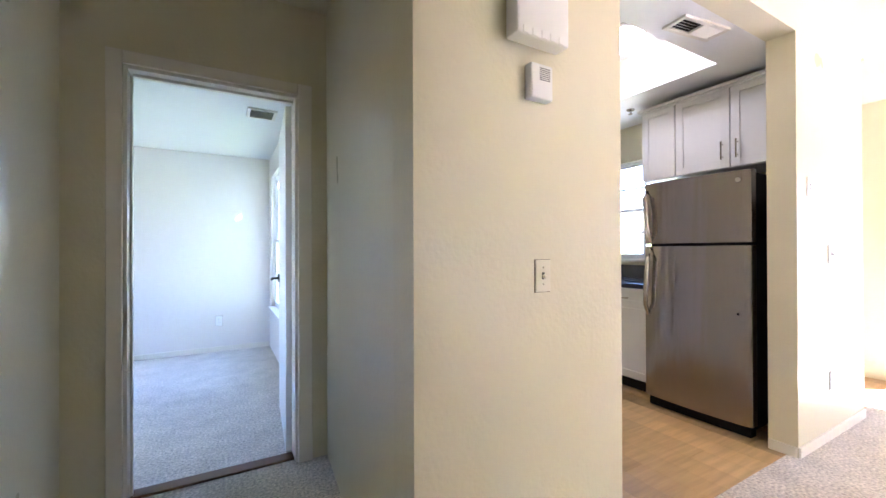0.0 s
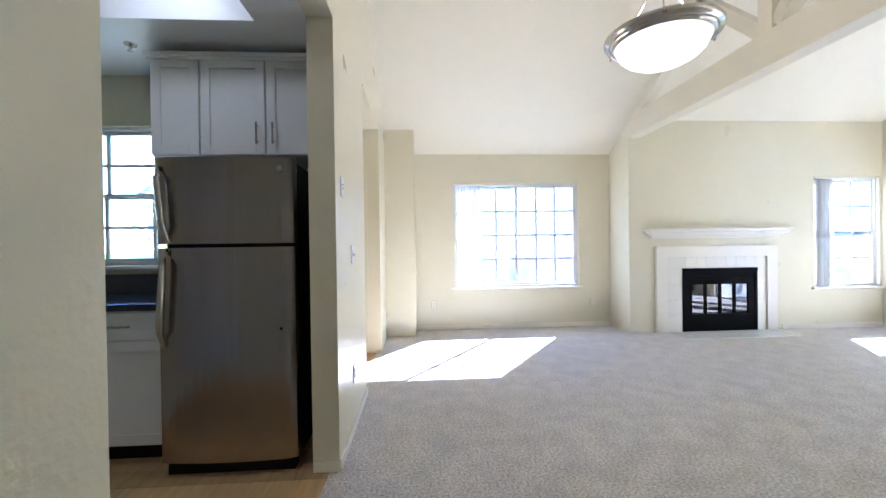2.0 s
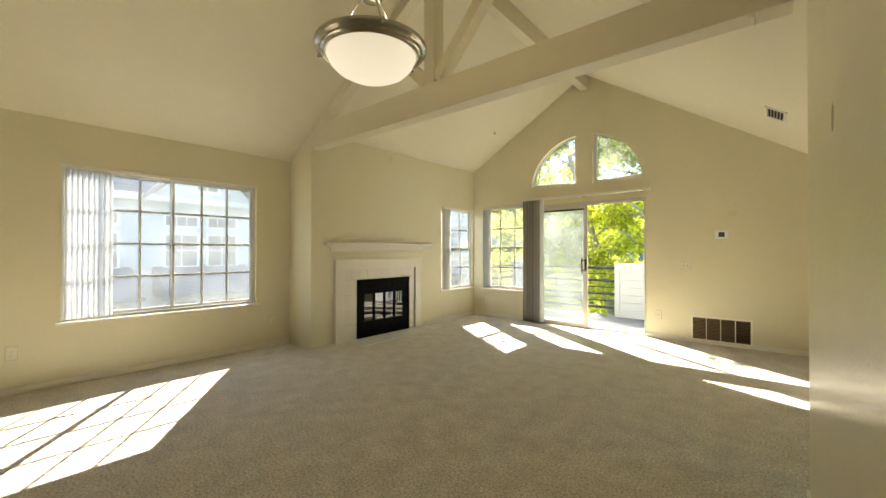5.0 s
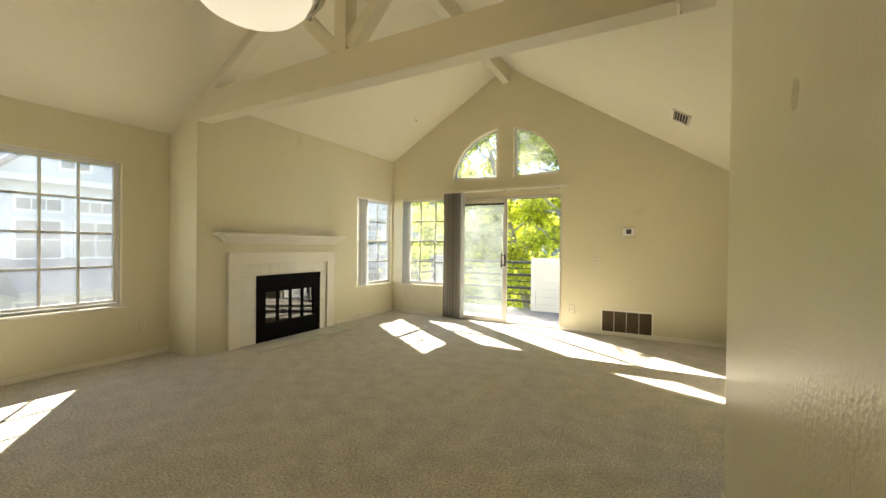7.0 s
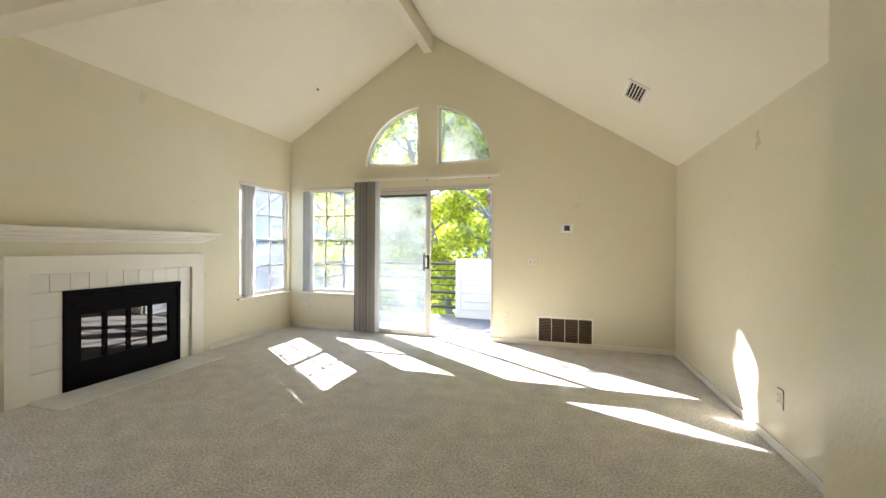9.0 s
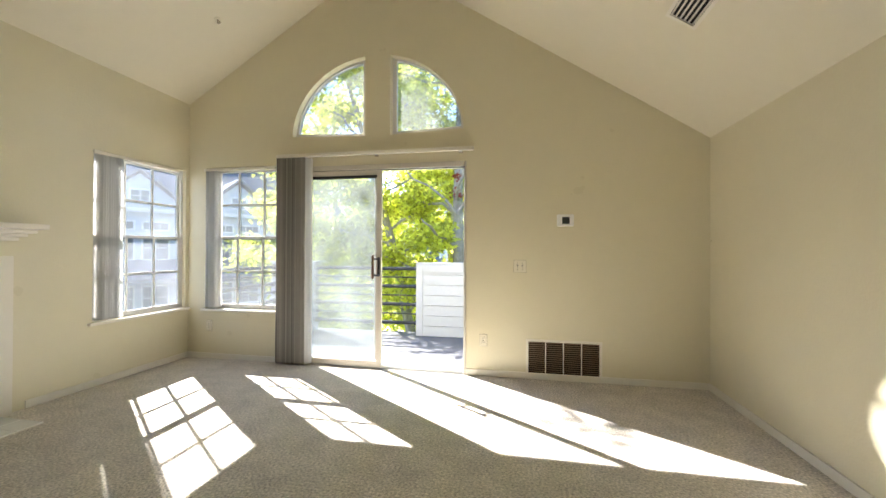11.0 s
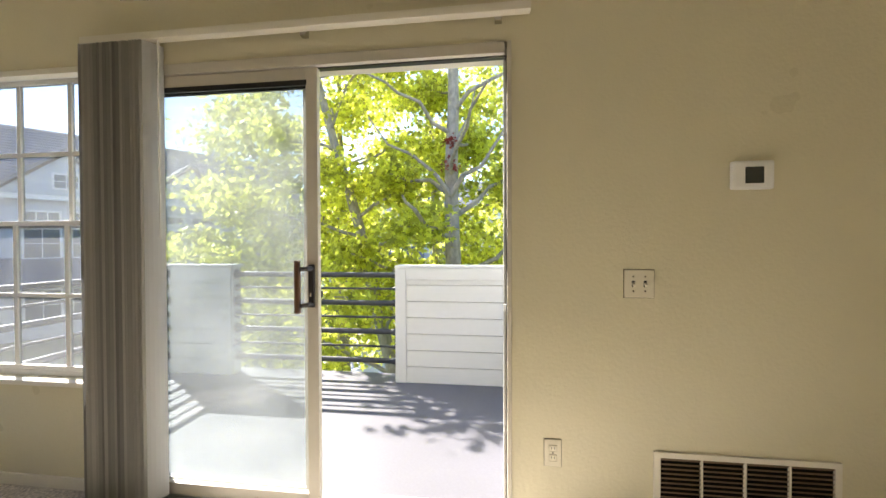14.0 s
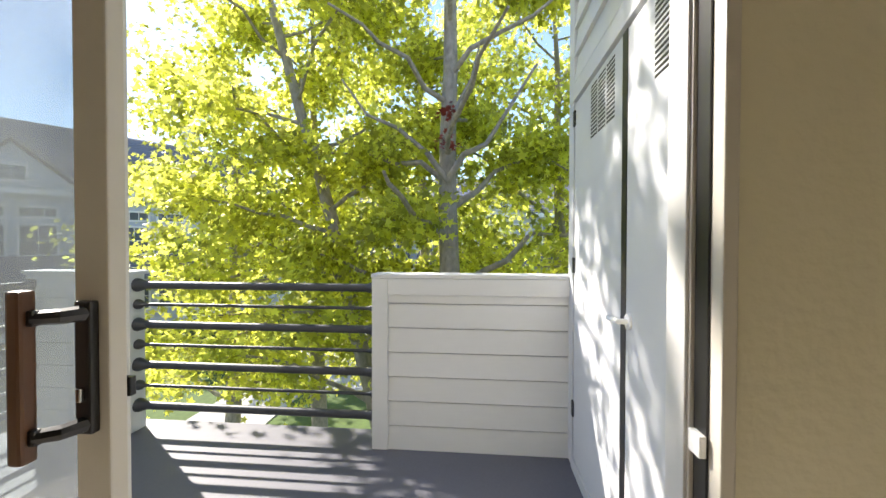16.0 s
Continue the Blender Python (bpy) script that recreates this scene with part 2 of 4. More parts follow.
def lathe(bm, profile, steps=32, centre=(0, 0, 0)):
    """A body turned round z from (radius, height) pairs."""
    rings = []
    for r, z in profile:
        if r < 1e-5:
            rings.append([bm.verts.new((centre[0], centre[1], centre[2] + z))])
        else:
            rings.append([bm.verts.new((centre[0] + r * math.cos(2 * math.pi * i / steps), centre[1] + r * math.sin(2 * math.pi * i / steps), centre[2] + z)) for i in range(steps)])
    for a, b in zip(rings, rings[1:]):
        for i in range(steps):
            j = (i + 1) % steps
            q = [a[i % len(a)], a[j % len(a)], b[j % len(b)], b[i % len(b)]]
            q = list(dict.fromkeys(q))
            if len(q) > 2:
                bm.faces.new(q)
    return bm


def tube(bm, points, radii, sides=10, cap=True):
    """A round bar along points, its radius given at each."""
    pts = [Vector(p) for p in points]
    if isinstance(radii, (int, float)):
        radii = [radii] * len(pts)
    rings = []
    for i, p in enumerate(pts):
        way = (pts[min(i + 1, len(pts) - 1)] - pts[max(i - 1, 0)]).normalized()
        side = way.cross(Vector((0, 0, 1)) if abs(way.z) < 0.9 else Vector((1, 0, 0))).normalized()
        up = side.cross(way)
        rings.append([bm.verts.new(p + radii[i] * (math.cos(2 * math.pi * k / sides) * side + math.sin(2 * math.pi * k / sides) * up)) for k in range(sides)])
    for a, b in zip(rings, rings[1:]):
        for k in range(sides):
            bm.faces.new((a[k], a[(k + 1) % sides], b[(k + 1) % sides], b[k]))
    if cap:
        bm.faces.new(rings[0][::-1])
        bm.faces.new(rings[-1])
    return bm


def bar(points, radii, sides=10):
    return tube(bmesh.new(), points, radii, sides)


def structure(name, bm, material, label, category):
    return tagged(part(name, bm, material), label, category, kind="structure")


# ---- the shell of the flat ----
RIDGE_X, RIDGE_Z, SLOPE_W, SLOPE_E = 4.06, 4.17, 0.605, 0.648
SOUTH, NORTH, FIRE, WINDOW, EAST, HALL_E = -5.50, 1.37, 6.28, 6.82, 1.01, 1.567
JOG, BLOCK_S = -1.88, -1.79


def vault(x):
    return RIDGE_Z - (SLOPE_W * (x - RIDGE_X) if x > RIDGE_X else SLOPE_E * (RIDGE_X - x))


def arc(cx, z0, r, x_from, x_to, steps=18, flat=0.90):
    """Points of a half-round head between two places across it."""
    a0, a1 = math.acos((x_from - cx) / r), math.acos((x_to - cx) / r)
    return [(cx + r * math.cos(a0 + (a1 - a0) * i / steps), z0 + flat * r * math.sin(a0 + (a1 - a0) * i / steps)) for i in range(steps + 1)]


ARCH_X, ARCH_Z, ARCH_R = 4.095, 2.37, 0.915
arch_a = [(3.925, ARCH_Z)] + arc(ARCH_X, ARCH_Z, ARCH_R, 3.925, ARCH_X - ARCH_R + 0.0005)[0:]
arch_b = [(4.195, ARCH_Z)] + arc(ARCH_X, ARCH_Z, ARCH_R, 4.195, ARCH_X + ARCH_R - 0.0005)[0:]
DOOR = (3.145, 4.95, 2.075)
W3 = (4.97, 6.06, 0.55, 2.105)
south_loops = [
    [(EAST - 0.15, -0.3), (DOOR[0], -0.3), (DOOR[0], -0.001), (DOOR[0], DOOR[2]), (DOOR[1], DOOR[2]), (DOOR[1], -0.3), (FIRE + 0.15, -0.3), (FIRE + 0.15, vault(FIRE + 0.15)), (RIDGE_X, RIDGE_Z), (EAST - 0.15, vault(EAST - 0.15))],
    arch_a, arch_b, rect(W3[0] + 0.06, W3[2], W3[1], W3[3])]
structure("wall_south", prism(south_loops, lambda u, v, w: (u, SOUTH - w, v), 0.15), M_WALL, "cream gable wall with a half-round window over a glass door", "wall")
structure("wall_fireplace", prism([[(JOG, -0.3), (SOUTH - 0.001, -0.3), (SOUTH - 0.001, vault(FIRE)), (JOG, vault(FIRE))], rect(-5.455, 0.56, -4.49, 2.07), rect(-3.64, 0.0, -2.60, 0.85)],
          lambda u, v, w: (FIRE + w, u, v), 0.10), M_WALL, "cream painted wall round the fireplace", "wall")
structure("wall_jog", prism([[(FIRE + 0.001, -0.3), (WINDOW + 0.10, -0.3), (WINDOW + 0.10, vault(WINDOW + 0.10)), (FIRE + 0.001, vault(FIRE + 0.001))]], lambda u, v, w: (u, JOG - 0.12 + w, v), 0.121), M_WALL, "narrow cream return of the wall beside the fireplace", "wall")
structure("wall_window", prism([[(JOG, -0.3), (0.961, -0.3), (0.961, vault(WINDOW)), (JOG, vault(WINDOW))], rect(-1.42, 0.59, 0.40, 2.09)], lambda u, v, w: (WINDOW + w, u, v), 0.10),
          M_WALL, "cream painted wall with a wide sliding window", "wall")
structure("wall_column", prism([[(6.43, -0.3), (WINDOW + 0.15, -0.3), (WINDOW + 0.15, vault(WINDOW + 0.15)), (6.43, vault(6.43))]], lambda u, v, w: (u, 0.96 + w, v), 0.6), M_WALL,
          "cream painted corner pier beside the window", "wall")
K0, K1, N0, N1, HEAD = 1.82, 3.36, 4.45, 5.70, 2.42
HEAD2 = 2.52
north_loops = [[(0.97, -0.3), (0.97, 2.6), (1.5, 2.6), (1.5, vault(1.5)), (RIDGE_X, RIDGE_Z), (6.431, vault(6.431)), (6.431, -0.3), (N1, -0.3), (N1, HEAD2), (N0, HEAD2), (N0, -0.3), (K1, -0.3), (K1, HEAD), (K0, HEAD), (K0, -0.3)]]
structure("wall_north", prism(north_loops, lambda u, v, w: (u, NORTH - 0.02 + w, v), 0.14), M_WALL, "tall cream wall with openings to the kitchen and entry", "wall")
structure("wall_east", block(EAST - 0.15, SOUTH + 0.001, -0.3, EAST, BLOCK_S - 0.119, 2.3), M_WALL, "cream painted side wall of the living room", "wall")
structure("wall_block", prism([[(EAST - 0.15, BLOCK_S), (HALL_E, BLOCK_S), (HALL_E, 0.20), (HALL_E - 0.12, 0.20), (HALL_E - 0.12, BLOCK_S + 0.12), (EAST - 0.15, BLOCK_S + 0.12)]], lambda u, v, w: (u, v, -0.3 + w), 2.95),
          M_WALL, "cream orange-peel wall end between hall and living room", "wall")
structure("wall_hall_south", block(-0.2, 0.08, -0.3, HALL_E - 0.121, 0.2, 2.6), M_WALL, "cream hall wall", "wall")
structure("wall_hall_west", block(-0.208, 0.2, -0.3, -0.088, 2.72, 2.6), M_WALL, "cream hall wall", "wall")
structure("wall_hall_east", prism([[(0.970, 1.4902), (1.06, 2.72), (1.17, 2.72), (1.17, 1.4902)]], lambda u, v, w: (u, v, -0.3 + w), 2.9), M_WALL, "cream hall wall beside the kitchen", "wall")
structure("wall_bedroom_front", prism([[(-2.5, -0.3), (0.131, -0.3), (0.131, 2.05), (0.90, 2.05), (0.90, -0.3), (1.17, -0.3), (1.17, 2.6), (-2.5, 2.6)]], lambda u, v, w: (u, 2.72 + w, v), 0.12), M_WALL, "cream wall with the bedroom doorway", "wall")
structure("wall_bedroom_back", block(-2.5, 5.73, -0.3, 1.2, 5.85, 2.6), M_BEDWALL, "pale bedroom wall", "wall")
structure("wall_bedroom_west", prism([[(2.841, -0.3), (5.73, -0.3), (5.73, 2.6), (2.841, 2.6)], rect(2.95, 0.8, 4.05, 2.1)], lambda u, v, w: (-2.38 - w, u, v), 0.12), M_BEDWALL, "pale bedroom wall", "wall")
structure("wall_bedroom_east", prism([[(2.841, -0.3), (5.73, -0.3), (5.73, 2.6), (2.841, 2.6)], rect(4.45, 0.52, 5.50, 2.06)], lambda u, v, w: (1.05 + w, u, v), 0.12), M_BEDWALL, "pale bedroom wall with a bright window", "wall")
structure("wall_kitchen_back", block(1.17, 3.9, -0.3, 4.27, 4.02, 2.75), M_WALL, "cream kitchen wall", "wall")
structure("wall_kitchen_side", prism([[(1.49, -0.3), (3.899, -0.3), (3.899, 2.75), (1.49, 2.75)], rect(2.42, 1.09, 3.50, 2.07)], lambda u, v, w: (4.12 + w, u, v), 0.15), M_WALL, "cream kitchen wall with a window over the sink", "wall")
structure("wall_entry_east", block(N1, 1.491, -0.3, 6.43, 2.4, 2.75), M_WALL, "cream entry wall", "wall")
structure("wall_entry_back", block(4.27, 2.29, -0.3, N1, 2.4, 2.75), M_WALL, "cream entry wall", "wall")

# ceilings
for name, reach, y0, deep in (("ceiling_west_inner", WINDOW + 0.10, 1.51, 1.51 - JOG + 0.12), ("ceiling_west", FIRE + 0.10, JOG - 0.1205, SOUTH - 0.15 - JOG + 0.1205)):
    structure(name, prism([[(RIDGE_X, RIDGE_Z), (reach, vault(reach)), (reach, vault(reach) + 0.15), (RIDGE_X, RIDGE_Z + 0.15)]], lambda u, v, w: (u, y0 - w, v), abs(deep)), M_CEIL, "cream sloping ceiling", "ceiling")
structure("ceiling_east", prism([[(RIDGE_X, RIDGE_Z), (EAST - 0.2, vault(EAST - 0.2)), (EAST - 0.2, vault(EAST - 0.2) + 0.15), (RIDGE_X, RIDGE_Z + 0.15)]], lambda u, v, w: (u, BLOCK_S + 0.12 - w, v), 3.95), M_CEIL, "cream sloping ceiling with a vent", "ceiling")
structure("ceiling_east_inner", prism([[(RIDGE_X, RIDGE_Z), (1.5, vault(1.5)), (1.5, vault(1.5) + 0.15), (RIDGE_X, RIDGE_Z + 0.15)]], lambda u, v, w: (u, 1.51 - w, v), 1.51 - BLOCK_S - 0.121), M_CEIL, "cream sloping ceiling", "ceiling")
structure("ceiling_hall", block(-0.2, 0.1, 2.55, HALL_E, 2.72, 2.65), M_CEIL, "cream flat hall ceiling", "ceiling")
structure("ceiling_bedroom", block(-2.5, 2.84, 2.32, 1.17, 5.85, 2.42), M_WHITE, "white bedroom ceiling", "ceiling")
structure("ceiling_kitchen", prism([rect(1.06, 1.49, 4.27, 4.0), rect(2.0, 1.775, 3.41, 3.2)], lambda u, v, w: (u, v, HEAD + w), 0.12), M_WHITE, "white kitchen ceiling with a raised light tray", "ceiling")
structure("ceiling_kitchen_tray", prism([rect(1.95, 1.72, 3.46, 3.25), rect(2.0, 1.775, 3.41, 3.2)], lambda u, v, w: (u, v, HEAD + 0.121 + w), 0.20), M_WALL, "cream side of the ceiling tray", "ceiling")
structure("ceiling_kitchen_top", block(1.95, 1.72, HEAD + 0.3215, 3.46, 3.25, HEAD + 0.345), M_WHITE, "white top of the ceiling tray", "ceiling")
structure("ceiling_entry", block(4.27, 1.49, 2.52, N1, 2.4, 2.6), M_CEIL, "cream entry ceiling", "ceiling")

# floors
structure("floor_living", block(-0.2, SOUTH - 0.15, -0.12, 7.0, 1.40, 0.0), M_CARPET, "beige cut-pile carpet in the living room", "carpet")
structure("floor_hall", block(-0.2, 1.401, -0.12, 1.17, 2.78, 0.0), M_CARPET, "beige cut-pile carpet in the hall", "carpet")
structure("floor_bedroom", block(-2.5, 2.80, -0.12, 1.17, 5.8, 0.0), M_CARPET, "beige carpet in the bedroom", "carpet")
structure("floor_kitchen", block(1.171, 1.401, -0.13, 6.5, 4.0, -0.012), M_GROUT, "underlay below the kitchen planks", "floor")


# ---- roof truss ----
BY0, BY1, BZ0, BZ1 = -2.02, -1.865, 2.585, 2.865
truss = thing("roof_truss", "cream painted timber truss under the vaulted ceiling", "truss", pose(0, 0, 0))
part("tie_beam", block(EAST + 0.0, BY0, BZ0, FIRE - 0.001, BY1, BZ1, 0.006), M_BEAM, truss)
part("king_post", block(4.155, BY0 + 0.01, BZ1, 4.285, BY1 - 0.008, vault(4.285) - 0.002, 0.005), M_BEAM, truss)


def timber(x0, z0, x1, z1, wide, y0, y1):
    """A straight squared timber in the plane of the truss."""
    d = Vector((x1 - x0, z1 - z0)).normalized()
    s = Vector((-d.y, d.x)) * wide / 2
    loop = [(x0 + s.x, z0 + s.y), (x1 + s.x, z1 + s.y), (x1 - s.x, z1 - s.y), (x0 - s.x, z0 - s.y)]
    return prism([loop], lambda u, v, w: (u, y0 + w, v), y1 - y0)


part("strut", timber(4.15, 2.90, 3.41, vault(3.41) - 0.03, 0.11, BY0 + 0.02, BY1 - 0.02), M_BEAM, truss)
part("strut", timber(4.29, 2.90, 4.98, vault(4.98) - 0.03, 0.11, BY0 + 0.02, BY1 - 0.02), M_BEAM, truss)
part("rafter", timber(6.22, vault(6.22) - 0.055, RIDGE_X + 0.2, vault(RIDGE_X + 0.2) - 0.055, 0.11, BY0 + 0.02, BY1 - 0.02), M_BEAM, truss)
part("rafter", timber(1.75, vault(1.75) - 0.055, RIDGE_X - 0.1, vault(RIDGE_X - 0.1) - 0.055, 0.11, BY0 + 0.02, BY1 - 0.02), M_BEAM, truss)
part("ridge_beam", block(4.00, SOUTH + 0.002, 3.91, 4.12, 1.34, RIDGE_Z - 0.02, 0.006), M_BEAM, truss)


# ---- windows ----
def sash(parent, name, x0, z0, x1, z1, y, cols, rows, glass, stile=0.035, frame_mat=None):
    """One glazed sash: a frame, its panes and its bars."""
    frame_mat = frame_mat or M_VINYL
    bm = bmesh.new()
    box(bm, x0, y, z0, x0 + stile, y + 0.03, z1, 0.003)
    box(bm, x1 - stile, y, z0, x1, y + 0.03, z1, 0.003)
    box(bm, x0 + stile, y, z0, x1 - stile, y + 0.03, z0 + stile, 0.003)
    box(bm, x0 + stile, y, z1 - stile, x1 - stile, y + 0.03, z1, 0.003)
    s = part(name, bm, frame_mat, parent)
    ix0, ix1, iz0, iz1 = x0 + stile, x1 - stile, z0 + stile, z1 - stile
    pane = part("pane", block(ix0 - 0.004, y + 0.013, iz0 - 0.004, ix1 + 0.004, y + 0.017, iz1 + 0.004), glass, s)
    # no shadow from the pane: its tint dims the view, not the sunlight
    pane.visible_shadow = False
    for i in range(1, cols):
        x = ix0 + (ix1 - ix0) * i / cols
        part("glazing_bar", block(x - 0.0105, y + 0.006, iz0, x + 0.0105, y + 0.024, iz1), frame_mat, s)
    for k in range(1, rows):
        z = iz0 + (iz1 - iz0) * k / rows
        part("glazing_bar", block(ix0, y + 0.007, z - 0.0105, ix1, y + 0.023, z + 0.0105), frame_mat, s)
    return s


def window_frame(parent, w, h, y, t=0.026, deep=0.06):
    bm = bmesh.new()
    box(bm, 0, y, 0, t, y + deep, h, 0.003)
    box(bm, w - t, y, 0, w, y + deep, h, 0.003)
    box(bm, t, y, 0, w - t, y + deep, t, 0.003)
    box(bm, t, y, h - t, w - t, y + deep, h, 0.003)
    return part("window_frame", bm, M_VINYL, parent)


def window_sill(parent, w, deep):
    return part("window_sill", block(-0.04, -0.035, -0.028, w + 0.04, deep, -0.002, 0.006), M_TRIM, parent)


win1 = tagged(thing("window_1", "wide white sliding window with glazing bars and dusty glass", "window", pose(WINDOW, 0.40, 0.59, 0, 0, -90)), kind="structure")
window_frame(win1, 1.82, 1.50, 0.038)
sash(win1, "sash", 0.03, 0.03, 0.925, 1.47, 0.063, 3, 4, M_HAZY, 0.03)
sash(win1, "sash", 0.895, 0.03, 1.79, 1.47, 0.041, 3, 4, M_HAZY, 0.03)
window_sill(win1, 1.82, 0.038)
part("latch", block(0.905, 0.025, 0.66, 0.925, 0.043, 0.74, 0.004), M_NICKEL, win1)


def hung_window(name, label, at, w, h, cols, glass):
    win = tagged(thing(name, label, "window", at), kind="structure")
    window_frame(win, w, h, 0.038)
    sash(win, "sash", 0.026, h / 2 - 0.018, w - 0.026, h - 0.026, 0.066, cols, 2, glass, 0.023)
    sash(win, "sash", 0.026, 0.026, w - 0.026, h / 2 + 0.018, 0.041, cols, 2, glass, 0.023)
    window_sill(win, w, 0.038)
    return win


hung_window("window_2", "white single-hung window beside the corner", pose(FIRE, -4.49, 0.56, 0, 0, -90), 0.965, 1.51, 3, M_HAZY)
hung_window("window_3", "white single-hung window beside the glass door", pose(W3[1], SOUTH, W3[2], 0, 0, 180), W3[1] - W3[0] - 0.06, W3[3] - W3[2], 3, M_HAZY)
hung_window("window_4", "bright bedroom window", pose(1.05, 5.50, 0.52, 0, 0, -90), 1.05, 1.54, 2, M_GLASS)
hung_window("window_8", "white bedroom window on the far side wall", pose(-2.38, 2.95, 0.8, 0, 0, 90), 1.10, 1.30, 2, M_GLASS)
hung_window("window_5", "white kitchen window over the counter", pose(4.12, 3.50, 1.09, 0, 0, -90), 1.08, 0.98, 3, M_GLASS)


def arch_window(name, loop, label):
    """A quarter-round light with its frame."""
    cx = sum(u for u, v in loop) / len(loop)
    cz = sum(v for u, v in loop) / len(loop)
    inner = [(cx + (u - cx) * 0.90, cz + (v - cz) * 0.90) for u, v in loop]
    win = tagged(thing(name, label, "window"), kind="structure")
    part("window_frame", prism([loop, inner], lambda u, v, w: (u, SOUTH - 0.07 - w, v), 0.05), M_VINYL, win)
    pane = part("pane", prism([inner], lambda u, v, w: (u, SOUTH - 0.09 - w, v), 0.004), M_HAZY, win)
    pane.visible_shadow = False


arch_window("window_6", arch_a, "quarter-round window over the glass door")
arch_window("window_7", arch_b, "quarter-round window over the glass door")

# ---- sliding glass door ----
door = tagged(thing("door_1", "white sliding glass patio door, slid open", "sliding door", pose(DOOR[1], SOUTH, 0, 0, 0, 180)), kind="structure")
DW = DOOR[1] - DOOR[0]
bm = bmesh.new()
box(bm, 0, -0.012, -0.02, 0.045, 0.11, DOOR[2], 0.003)
box(bm, DW - 0.019, -0.012, -0.02, DW, 0.0445, DOOR[2], 0.003)
box(bm, DW - 0.028, 0.0455, -0.02, DW, 0.11, DOOR[2], 0.003)
box(bm, 0.045, -0.012, DOOR[2] - 0.05, DW - 0.0285, 0.11, DOOR[2], 0.003)
part("door_frame", bm, M_DOORFRAME, door)
part("weather_seal", block(DW - 0.0225, 0.014, 0.02, DW - 0.0185, 0.044, DOOR[2] - 0.05), M_BLACK, door, "black weather seal in the jamb")
# added black strip darkens the underside of the head, as shade would
part("head_seal", block(0.045, 0.013, DOOR[2] - 0.055, DW - 0.0235, 0.045, DOOR[2] - 0.0495), M_BLACK, door, "black strip for the dark shaded line under the door head")
part("jamb_track", block(DW - 0.033, 0.05, 0.02, DW - 0.0279, 0.105, DOOR[2] - 0.05, 0.002), M_VINYL, door, "white outer jamb")
part("strike_plate", block(DW - 0.032, 0.012, 0.93, DW - 0.0222, 0.040, 0.96, 0.002), M_WPLATE, door)
bm = bmesh.new()
box(bm, 0.045, -0.012, -0.03, DW - 0.034, 0.14, 0.006)
for k in (0.008, 0.055):
    box(bm, 0.045, k, 0.006, DW - 0.034, k + 0.008, 0.022)
part("track", bm, M_ALU, door)
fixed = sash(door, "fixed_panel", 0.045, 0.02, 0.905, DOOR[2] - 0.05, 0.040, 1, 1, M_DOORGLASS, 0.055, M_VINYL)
slide = sash(door, "sliding_panel", 0.05, 0.02, 0.940, DOOR[2] - 0.055, -0.002, 1, 1, M_GLASS, 0.055, M_DOORFRAME)
part("handle", block(0.858, -0.070, 0.915, 0.880, -0.048, 1.150, 0.005), M_HANDLEWOOD, slide, "dark wooden door handle")
bm = bmesh.new()
box(bm, 0.898, -0.016, 0.935, 0.925, -0.0015, 1.130, 0.004)
for z, s in ((0.950, -1), (1.112, 1)):
    box(bm, 0.878, -0.062, z - 0.011, 0.890, -0.050, z + 0.011, 0.003)
    tube(bm, [(0.912, -0.012, z), (0.904, -0.040, z), (0.882, -0.056, z)], [0.012, 0.011, 0.010], 8)
part("handle_bracket", bm, M_BLACK, slide, "black metal handle bracket")
# black strips put in for the shade of the track above the glass
for p, y in ((slide, -0.0032), (fixed, 0.0385)):
    part("glass_seal", block(0.10, y, DOOR[2] - 0.132, 0.89, y + 0.010, DOOR[2] - 0.108), M_BLACK, p, "black strip for the shaded track along the top of the glass")
part("lock_lever", block(0.908, -0.024, 0.985, 0.916, -0.015, 1.005, 0.002), M_NICKEL, slide)
part("latch", block(0.928, 0.0285, 0.975, 0.944, 0.0395, 1.005, 0.002), M_BLACK, fixed, "black door latch")

# ---- fireplace ----
fp = thing("fireplace", "white fireplace surround with tile, mantel shelf and black glass-door firebox", "fireplace", pose(FIRE, -3.12, 0))
FX = -0.045
bm = prism([[(-0.80, 0), (0.893, 0), (0.893, 1.145), (-0.80, 1.145)], [(-0.655, 0.0005), (0.75, 0.0005), (0.75, 1.0), (-0.655, 1.0)]], lambda u, v, w: (FX + w, u, v), 0.045)
part("surround", bm, M_TRIM, fp)
# flat boards with a moulded edge and a three-step mantel
bm = bmesh.new()
for k, (z0, z1, out, side) in enumerate(((1.255, 1.285, 0.05, 0.90), (1.285, 1.310, 0.085, 0.93), (1.310, 1.340, 0.125, 0.965), (1.340, 1.380, 0.170, 1.01))):
    box(bm, -out, -side + 0.07, z0, 0.0, side + 0.05, z1, 0.008)
part("mantel", bm, M_TRIM, fp)
part("tile_bed", prism([[(-0.654, 0.001), (0.749, 0.001), (0.749, 0.999), (-0.654, 0.999)], [(-0.52, 0.0011), (0.52, 0.0011), (0.52, 0.85), (-0.52, 0.85)]], lambda u, v, w: (-0.006 + w, u, v), 0.005), M_GROUT, fp)
tile_mesh = mesh_of(block(0, 0.0015, 0.0015, 0.012, 0.1485, 0.1485, 0.002), "tile", M_TILE)
for z in (0.85,):
    for i in range(10):
        y = -0.654 + i * 0.1403
        part("tile", tile_mesh, None, fp, at=Matrix.LocRotScale((-0.0165, y, z), None, (1, 0.935, 0.99)))
